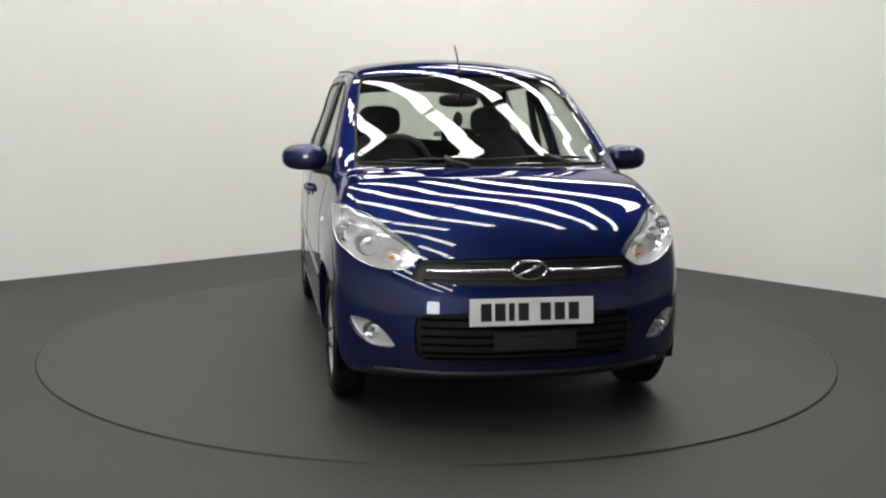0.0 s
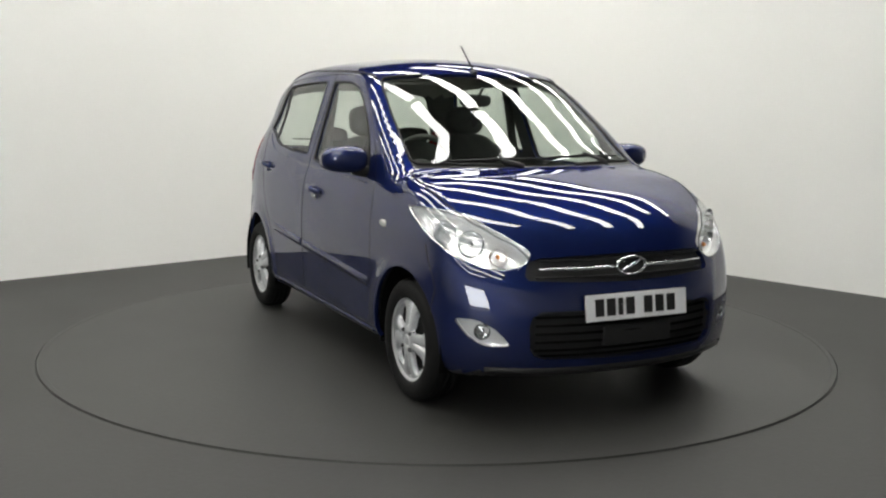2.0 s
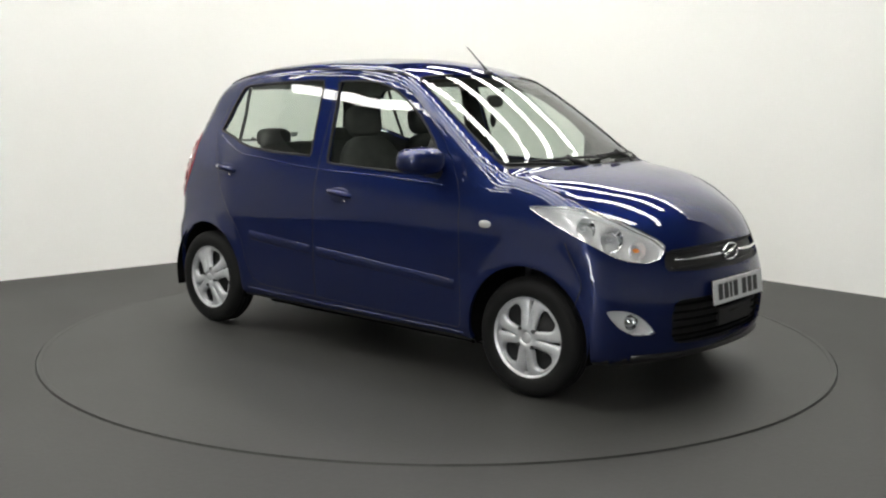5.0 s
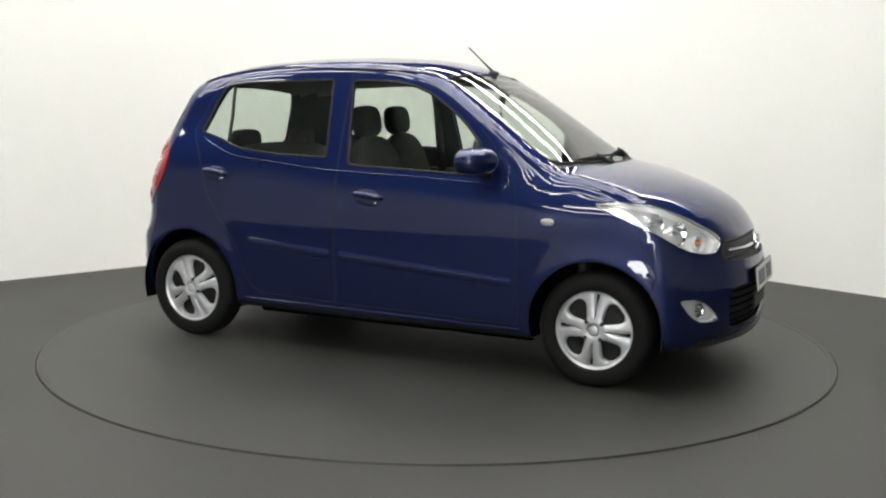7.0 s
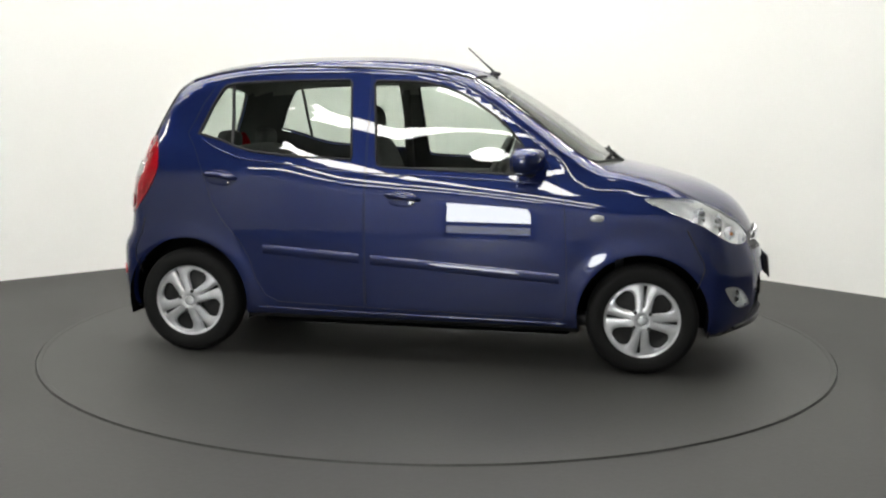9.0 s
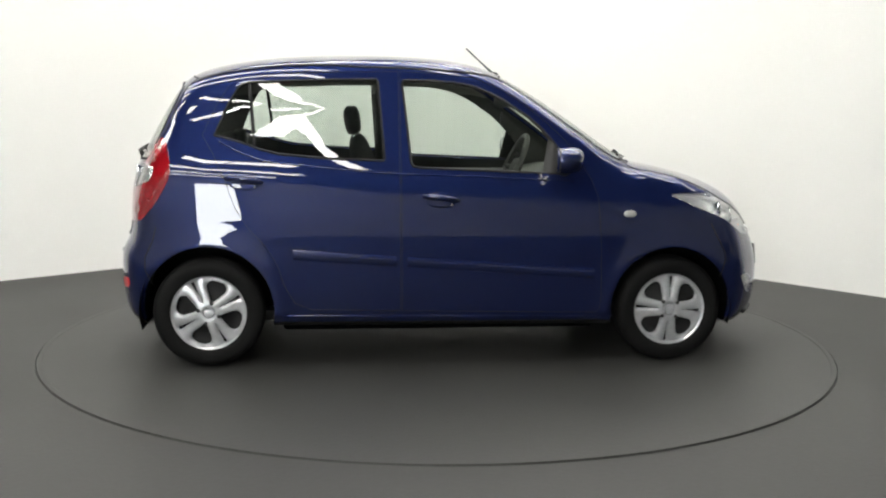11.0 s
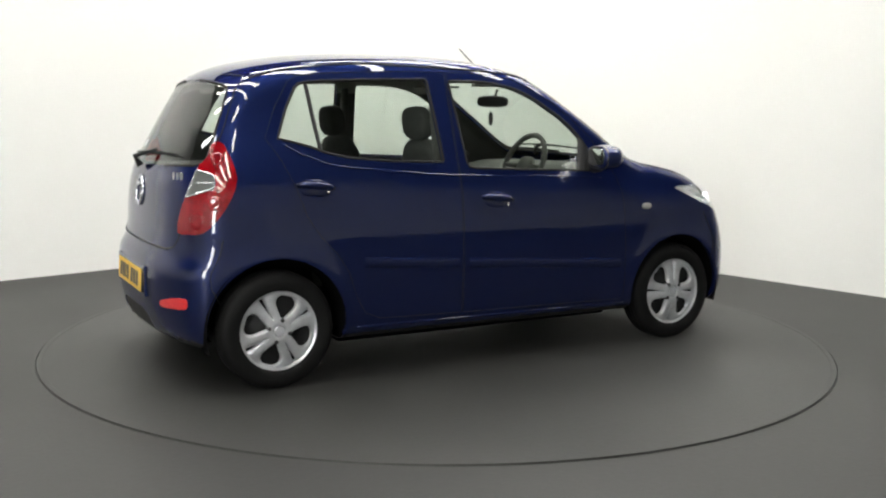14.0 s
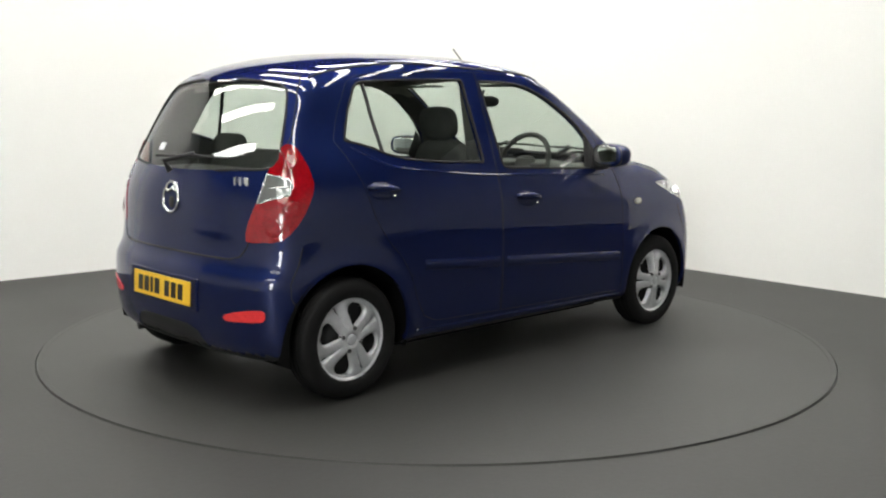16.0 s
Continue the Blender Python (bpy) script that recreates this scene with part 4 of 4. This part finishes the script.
def interior(car):
    room = new("interior")
    room.parent = car
    # dashboard, moulded as a swept profile
    prof = [(1.02, 0.985), (0.90, 0.990), (0.78, 0.985), (0.66, 0.965), (0.58, 0.925), (0.55, 0.86), (0.57, 0.72), (0.66, 0.60), (1.02, 0.58)]
    bm = bmesh.new()
    rows = []
    for y in np.linspace(-0.655, 0.655, 15):
        hood = 0.055 * math.exp(-((y + 0.36) / 0.16) ** 4)
        k = 1 - 0.05 * abs(y / 0.655) ** 3
        rows.append([bm.verts.new((0.55 + (px - 0.55) * (0.96 if abs(y) < 0.6 else 0.80), y, pz + (hood if i in (3, 4) else 0) - (0.012 * abs(y / 0.6) ** 2 if i < 4 else 0))) for i, (px, pz) in enumerate(prof)])
    for a, b in zip(rows, rows[1:]):
        for i in range(len(prof) - 1):
            bm.faces.new((a[i], a[i + 1], b[i + 1], b[i]))
    bmesh.ops.recalc_face_normals(bm, faces=bm.faces)
    part("dashboard", bm, LINING, room, "dark grey moulded dashboard", smooth=True)
    # steering wheel in front of the right-hand seat
    w = new("steering_wheel")
    w.parent = car
    pts = [(0.185 * math.cos(a), 0.185 * math.sin(a), 0) for a in (2 * math.pi * i / 40 for i in range(40))]
    part("wheel_rim", tube(pts, 0.0155, 10, closed=True), LINING, w, smooth=True)
    bm = bmesh.new()
    blob(bm, (0, 0, -0.02), (0.062, 0.072, 0.028), 2.6)
    part("boss", bm, LINING, w, smooth=True)
    for a in (0, 180, 270):
        c, s = math.cos(radians(a)), math.sin(radians(a))
        part("spoke", tube([(0.05 * s, 0.05 * c, -0.018), (0.178 * s, 0.178 * c, 0)], [0.02, 0.012], 8), LINING, w, smooth=True)
    w.matrix_basis = Matrix.Translation((0.405, -0.36, 0.995)) @ Matrix.Rotation(radians(-66), 4, "Y")
    seat(car, -0.17, -0.36)
    seat(car, -0.36, 0.36)
    b = new("rear_seat")
    b.parent = car
    bm = bmesh.new()
    blob(bm, (-0.72, 0, 0.50), (0.25, 0.60, 0.11), 3.6)
    part("cushion", bm, FABRIC, b, smooth=True)
    bm = bmesh.new()
    blob(bm, (-1.02, 0, 0.80), (0.085, 0.60, 0.30), 3.6, m=Matrix.Rotation(radians(-18), 4, "Y"))
    part("backrest", bm, FABRIC, b, smooth=True)
    for y in (-0.30, 0.30):
        bm = bmesh.new()
        blob(bm, (-1.13, y, 1.115), (0.045, 0.125, 0.06), 3.0)
        part("headrest", bm, FABRIC, b, smooth=True)
    # parcel shelf, floor pan, headlining fittings
    part("parcel_shelf", box(-1.50, -0.55, 0.985, -1.15, 0.55, 1.005, 0.006), LINING, room)
    part("floor_pan", box(-1.45, -0.60, 0.20, 1.15, 0.60, 0.26, 0.02), TRIM, room)
    part("bulkhead", box(1.05, -0.60, 0.24, 1.09, 0.60, 0.94, 0.01), TRIM, room)
    part("console", box(-0.2, -0.10, 0.26, 0.60, 0.10, 0.62, 0.04), LINING, room)
    for s in (-1, 1):
        part("door_pocket", box(-0.81, s * 0.66 - 0.03, 0.35, 0.62, s * 0.66 + 0.03, 0.93, 0.03), LINING, room)
        part("pillar_belt", tube([(-0.275, s * 0.645, 0.9), (-0.285, s * 0.605, 1.18), (-0.29, s * 0.56, 1.42)], [0.03, 0.026, 0.022], 8), LINING, room, smooth=True)
    m = new("rear_view_mirror")
    m.parent = car
    bm = bmesh.new()
    blob(bm, (0.405, -0.02, 1.352), (0.014, 0.118, 0.034), 3.2, m=Matrix.Rotation(radians(18), 4, "Z"))
    part("mirror_case", bm, TRIM, m, smooth=True)
    part("mirror_stem", tube([(0.42, -0.01, 1.37), (0.45, 0.0, 1.42)], 0.008, 8), TRIM, m, smooth=True)
    bm = bmesh.new()
    blob(bm, (0.395, -0.02, 1.252), (0.006, 0.026, 0.042), 2.0, 20, 12)
    part("air_freshener", bm, TRIM, m, "dark oval tag hanging on a thread", smooth=True)
    part("thread", tube([(0.395, -0.02, 1.33), (0.395, -0.02, 1.21)], 0.0015, 5), TRIM, m)
    for s in (-1, 1):
        part("sun_visor", box(0.16, s * 0.36 - 0.17, 1.432, 0.30, s * 0.36 + 0.17, 1.445, 0.006), HEADLINING, room)


def wiper(parent, pivot, elbow, a, b, label=""):
    w = new("wiper")
    w.parent = parent
    part("arm", tube([pivot, elbow, ((a[0] + b[0]) / 2, (a[1] + b[1]) / 2, (a[2] + b[2]) / 2 + 0.018)], [0.017, 0.012, 0.008], 8), TRIM, w, smooth=True)
    part("blade", tube([a, tuple((p + q) / 2 + (0.004 if i == 2 else 0) for i, (p, q) in enumerate(zip(a, b))), b], [0.004, 0.0085, 0.004], 6), RUBBER, w, smooth=True)
    return w


def hatchback():
    car = new("car")
    tagged(car, "dark metallic blue five-door hatchback car parked on the turntable", "car")
    pts, g = cut_shell()
    panel("body_shell", pts, g[ID["body"]], PAINT, car, "both", flange=0.02)
    keep = [f for n in ("body", "door_f", "door_r", "tailgate") for f in g[ID[n]] if pts[f][:, 2].min() > 0.9 and pts[f][:, 0].max() < 1.0]
    roof_faces = [f for f in keep if pts[f][:, 2].mean() > 1.40]
    wall_faces = [f for f in keep if pts[f][:, 2].mean() <= 1.40]
    panel("headlining", pts, roof_faces, HEADLINING, car, "both", "light grey fabric headlining", off=-0.028, flip=True)
    panel("pillar_lining", pts, wall_faces, LINING, car, "both", "dark grey pillar lining", off=-0.026, flip=True)
    panel("hood", pts, g[ID["hood"]], PAINT, car, "both", flange=0.012)
    panel("cowl", pts, g[ID["cowl"]], TRIM, car, "both", "black plastic cowl", off=-0.006, flange=0.01)
    panel("underbody", pts, g[ID["underbody"]], TRIM, car, "both", "black underbody")
    screen = panel("windscreen", pts, g[ID["windscreen"]], GLASS, car, "both", "clear reflecting windscreen glass", off=-0.003)
    screen.visible_shadow = False
    gate = panel("tailgate", pts, g[ID["tailgate"]], PAINT, car, "both", flange=0.02)
    rear = panel("rear_window", pts, g[ID["rear_window"]], GLASS, gate, "both", "dark tinted rear window", off=-0.003)
    rear.visible_shadow = False
    front = panel("front_bumper", pts, g[ID["bumper_f"]], PAINT, car, "both", flange=0.02)
    back = panel("rear_bumper", pts, g[ID["bumper_r"]], PAINT, car, "both", flange=0.02)
    panel("valance", pts, g[ID["valance"]], TRIM, back, "both", "black lower valance", off=-0.004, flange=0.02)
    # upper grille with its bright bar and badge, lower intake with bars
    panel("grille", pts, g[ID["grille"]], TRIM, front, "both", "black recessed grille", off=-0.022, flange=-0.022)
    panel("intake", pts, g[ID["intake"]], RUBBER, front, "both", "black lower air intake", off=-0.035, flange=-0.035)
    y_bar = [(-0.42, 0.658), (-0.25, 0.656), (-0.085, 0.660)]
    for bar in (y_bar, [(-y, z) for y, z in y_bar]):
        q = on_surface(dense(bar, 0.03), FRONT)
        q = q + np.array([0.004, 0, 0])
        bm = tube(q.tolist(), [0.005 + 0.004 * min(1, i / 6) for i in range(len(q))], 10)
        part("grille_bar", bm, CHROME, front, "bright chrome bar", smooth=True)
    for z in (0.69, 0.622):
        q = on_surface(dense([(-0.43, z), (0.43, z)], 0.03), FRONT) - np.array([0.014, 0, 0])
        part("grille_slat", tube(q.tolist(), 0.005, 6), TRIM, front, smooth=True)
    for z in (0.46, 0.425, 0.39, 0.355, 0.32, 0.295):
        q = on_surface(dense([(-0.44, z), (0.44, z)], 0.04), FRONT) - np.array([0.024, 0, 0])
        part("intake_bar", tube(q.tolist(), 0.0055, 6), SHADE_BLACK, front, smooth=True)
    part("sensor_panel", box(1.815, -0.15, 0.33, 1.832, 0.20, 0.41, 0.006), TRIM, front, "flat black panel in the intake")
    part("splitter", tube(on_surface(dense([(-0.62, 0.235), (0.62, 0.235)], 0.05), FRONT).tolist(), 0.014, 8), TRIM, front, "black lower lip", smooth=True)
    badge = part("badge", tube([(1.802, 0.072 * math.cos(a), 0.661 + 0.038 * math.sin(a)) for a in (2 * math.pi * i / 40 for i in range(40))], 0.0065, 8, closed=True), CHROME, front, "plain chrome oval", smooth=True)
    part("badge_core", tube([(1.800, -0.045, 0.640), (1.803, 0.0, 0.661), (1.800, 0.045, 0.682)], 0.009, 8), CHROME, front, smooth=True)
    licence_plate(front, (1.849, 0.0, 0.499), 0, -7, PLATE_W, "number_plate")["label"] = "white plate with plain dark bars"
    for s in (-1, 1):
        mir = "left" if s > 0 else ""
        lamp_unit(car, pts, g, s)
        tail_lamp(car, pts, g, s)
        f = new("fog_lamp")
        f.parent = front
        panel("lens", pts, g[ID["fog"]], LENS, f, mir)
        panel("housing", pts, g[ID["fog"]], BOWL, f, mir, "silver housing", off=-0.03, flange=-0.03)
        p = on_surface([(0.72, 0.398)], FDIAG)[0]
        m = Matrix.Translation(p - body_normal(p[None])[0] * 0.02) @ Vector((0, -1, 0)).rotation_difference(Vector((0.9, -0.42, 0.0))).to_matrix().to_4x4()
        b = part("fog_bulb", lathe([(0.036, 0.01), (0.03, -0.005), (0.012, -0.01), (0.011, 0.012), (0.0, 0.014)], 24), CHROME, f, smooth=True)
        b.matrix_basis = m if s < 0 else Matrix.Diagonal((1, -1, 1, 1)) @ m
        panel("reflector", pts, g[ID["reflector"]], REFLEX, back, mir, "red reflector", off=0.004, flange=0.012)
        # doors with their windows, mouldings and handles
        for tag, name in (("door_f", "front_door"), ("door_r", "rear_door")):
            d = panel(name, pts, g[ID[tag]], PAINT, car, mir, flange=0.026)
            win = panel("window", pts, g[ID["window_f" if tag == "door_f" else "window_r"]], GLASS, d, mir, "greenish tinted window glass", off=-0.006)
            win.visible_shadow = False
            poly = SIDEGLASS_F if tag == "door_f" else SIDEGLASS_R
            seam("window_seal", poly, SIDE, d, RUBBER, 0.0075, True, (1,) if s < 0 else (-1,), -0.003, "black rubber seal")
            door_handle(d, *((-0.025, 0.852) if tag == "door_f" else (-1.005, 0.938)), s, None)
            ends = (-0.19, 0.775) if tag == "door_f" else (-0.765, -0.25)
            xs = np.linspace(*ends, 24)
            mid = [0.577 - (x + 0.757) * 0.066 for x in xs]
            strip_patch("moulding", [[(x, z + o) for x, z in zip(xs, mid)] for o in (0.025, 0.017, 0.0, -0.017, -0.025)], SIDE, d, PAINT, 0.006, -s, "body-coloured rubbing strip")
            if tag == "door_r":
                one = (1,) if s < 0 else (-1,)
                seam("window_divider", [(-0.985, 1.422), (-0.955, 1.118)], SIDE, d, TRIM, 0.010, False, one, -0.008)
            else:
                xs = [[(0.535, 1.165), (0.515, 1.06), (0.50, 0.995)], [(0.57, 1.125), (0.56, 1.05), (0.555, 0.99)], [(0.612, 1.065), (0.622, 1.03), (0.634, 0.988)]]
                strip_patch("mirror_mount", [xs[0], xs[0], xs[1], xs[2], xs[2]], SIDE, d, TRIM, 0.004, -s, "black mirror mount")
        wing_mirror(car, s)
        # side repeater
        p = on_surface([(0.955, 0.783)], SIDE)[0]
        bm = bmesh.new()
        blob(bm, (0, 0, 0), (0.034, 0.008, 0.018), 2.4, 24, 12)
        r = part("side_repeater", bm, CLEARWHITE, car, "pale clear side indicator", smooth=True)
        r.location = (p[0], -s * p[1], p[2])
        r.rotation_euler = (0, 0, radians(-3 * s))
        # wheel arch liners and wheels
        for hx, rad, turn in ((HUB_F, 0.322, 4), (HUB_R, 0.330, 62)):
            bm = bmesh.new()
            k = 28
            lo = [bm.verts.new((hx + (rad + 0.012) * math.cos(a), s * 0.765, HUB_Z + 0.012 + (rad + 0.012) * math.sin(a))) for a in np.linspace(radians(-16), radians(196), k)]
            hi = [bm.verts.new((v.co.x, s * 0.50, v.co.z)) for v in lo]
            for i in range(k - 1):
                bm.faces.new((lo[i], lo[i + 1], hi[i + 1], hi[i]))
            bm.faces.new(hi)
            part("arch_liner", bm, SHADE_BLACK, car, "black wheel arch liner")
            car_wheel(car, hx, s, turn)
    # rear: plate, badge, letters as plain bars, wiper, reflectors
    licence_plate(back, (-1.702, 0.0, 0.475), 180, -3, PLATE_Y, "number_plate")["label"] = "yellow plate with plain dark bars"
    part("plate_recess", box(-1.700, -0.30, 0.40, -1.685, 0.30, 0.55, 0.006), PAINT, back)
    c = on_surface([(0.0, 0.892)], REAR)[0]
    ring = [(0.066 * math.cos(a) * (1 - 0.14 * math.sin(a)), c[2] + 0.070 * math.sin(a)) for a in (2 * math.pi * i / 40 for i in range(40))]
    q = on_surface(ring, REAR) - np.array([0.005, 0, 0])
    part("badge", tube(q.tolist(), 0.0062, 8, closed=True), CHROME, gate, "plain chrome ring", smooth=True)
    core = on_surface([(-0.045, c[2] + 0.028), (-0.02, c[2] + 0.045), (0.02, c[2] + 0.024), (0.045, c[2] + 0.040)], REAR) - np.array([0.006, 0, 0])
    part("badge_core", tube(core.tolist(), 0.008, 8), CHROME, gate, smooth=True)
    q = on_surface([(0.0, c[2] - 0.01)], REAR)[0]
    # raised black oval: the recess's dark is put into its colour
    bm = bmesh.new()
    blob(bm, (q[0], 0, q[2] - 0.016), (0.005, 0.026, 0.030), 2.2, 24, 12)
    part("badge_dark_oval", bm, RUBBER, gate, "black oval standing in for the dark recess under the emblem", smooth=True)
    q = on_surface([(0.20, 1.10), (0.26, 1.10), (0.26, 1.135), (0.20, 1.135)], REAR)
    bm = bmesh.new()
    bm.faces.new([bm.verts.new((p[0] - 0.0015, p[1], p[2])) for p in q])
    bm.faces.new([bm.verts.new((p[0] - 0.0005, p[1], p[2])) for p in q[::-1]])
    part("window_sticker", bm, PLATE_W, gate, "small pale sticker on the glass")
    for y, w in ((-0.445, 0.006), (-0.475, 0.007), (-0.507, 0.013)):
        q = on_surface([(y, 0.988)], REAR)[0]
        part("letter_bar", box(q[0] - 0.006, y - w, 0.970, q[0] + 0.004, y + w, 1.006, 0.002), CHROME, gate, "small chrome bar")
    q = on_surface([(0.02, 1.015), (-0.06, 1.085), (0.12, 1.06), (-0.42, 1.082)], REAR)
    wiper(gate, (q[0][0] - 0.02, 0.02, 1.012), (q[0][0] - 0.045, 0.03, 1.06), (q[2][0] - 0.016, 0.20, 1.075), (q[3][0] - 0.016, -0.42, 1.085))
    # added slab that blocks light, so the floor under the car goes dark
    part("underside_shade_slab", box(-0.83, -0.60, 0.150, 0.83, 0.60, 0.215, 0.02), SHADE_BLACK, car, "black slab added under the car to deepen the shade there")
    part("exhaust", tube([(-1.3, 0.40, 0.22), (-1.62, 0.40, 0.215)], 0.022, 12), TRIM, car, "dull exhaust pipe", smooth=True)
    # panel gaps
    seam("door_gap", DOOR_F, SIDE, car, RUBBER, 0.0013, True)
    seam("door_gap", DOOR_R, SIDE, car, RUBBER, 0.0013, True)
    seam("hood_gap", HOOD_P[4:13], TOP, car, RUBBER, 0.0028)
    seam("gate_gap", TAILGATE_P[1:12], REAR, car, RUBBER, 0.0030)
    seam("gate_gap", [(0.47, 0.65), (-0.47, 0.65)], REAR, car, RUBBER, 0.005, False, (1,))
    seam("bumper_gap", BUMPER_F[1:6], SIDE, car, RUBBER, 0.0024)
    seam("bumper_gap", BUMPER_R[1:6], SIDE, car, RUBBER, 0.0024)
    # bead added on the waist crease, shaped to catch a bright line
    seam("waist_bead", [(x, float(belt(x)) - 0.014) for x in np.linspace(-1.13, 0.66, 30)], SIDE, car, PAINT, 0.0042, label="body-coloured bead added along the crease to catch a highlight line", lift=-0.001)
    seam("sill_line", [(-0.80, 0.262), (0.82, 0.245)], SIDE, car, PAINT, 0.006)
    seam("roof_groove", [(0.30, -0.545), (0.1, -0.560), (-0.5, -0.562), (-1.0, -0.545), (-1.24, -0.525)], TOP, car, TRIM, 0.006, label="black roof channel strip")
    seam("screen_seal", WINDSCREEN_P[1:13], SCREEN, car, RUBBER, 0.007, False, (1, -1), -0.002)
    seam("screen_seal", REARGLASS_P[1:12], REAR, gate, RUBBER, 0.007, False, (1, -1), -0.002)
    # wipers, aerial
    q = on_surface([(-0.50, 0.165), (0.10, 0.195), (0.05, 0.185), (0.52, 0.13)], SCREEN)
    up = body_normal(q) * 0.014
    e = q + up
    wiper(car, (1.06, -0.10, 1.035), (1.03, -0.2, 1.068), tuple(e[0]), tuple(e[1]))
    wiper(car, (1.02, 0.42, 1.020), (1.00, 0.40, 1.06), tuple(e[2]), tuple(e[3]))
    a = on_surface([(0.345, 0.0)], TOP)[0]
    aer = new("aerial")
    aer.parent = car
    bm = bmesh.new()
    blob(bm, (a[0] - 0.005, 0, a[2] + 0.006), (0.035, 0.018, 0.016), 2.2, 20, 12)
    part("base", bm, TRIM, aer, smooth=True)
    part("rod", tube([(a[0], 0, a[2] + 0.01), (0.27, 0, 1.575), (0.187, 0, 1.65)], [0.0075, 0.0045, 0.004], 8), TRIM, aer, smooth=True)
    interior(car)
    return car


car = hatchback()

# ---------------------------------------------------------------- what moves
HEADING0, RATE = -79.47, 7.711
CAR_OFF = (-0.0343, 0.0522)


def motions():
    rows, deck = [], []
    for k in range(0, 17, 2):
        a = HEADING0 + RATE * k
        turn = Matrix.Rotation(radians(a), 4, "Z")
        rows.append((k, turn @ Matrix.Translation((*CAR_OFF, 0))))
        deck.append((k, turn))
    walk(car, rows)
    walk(turntable, deck)


motions()
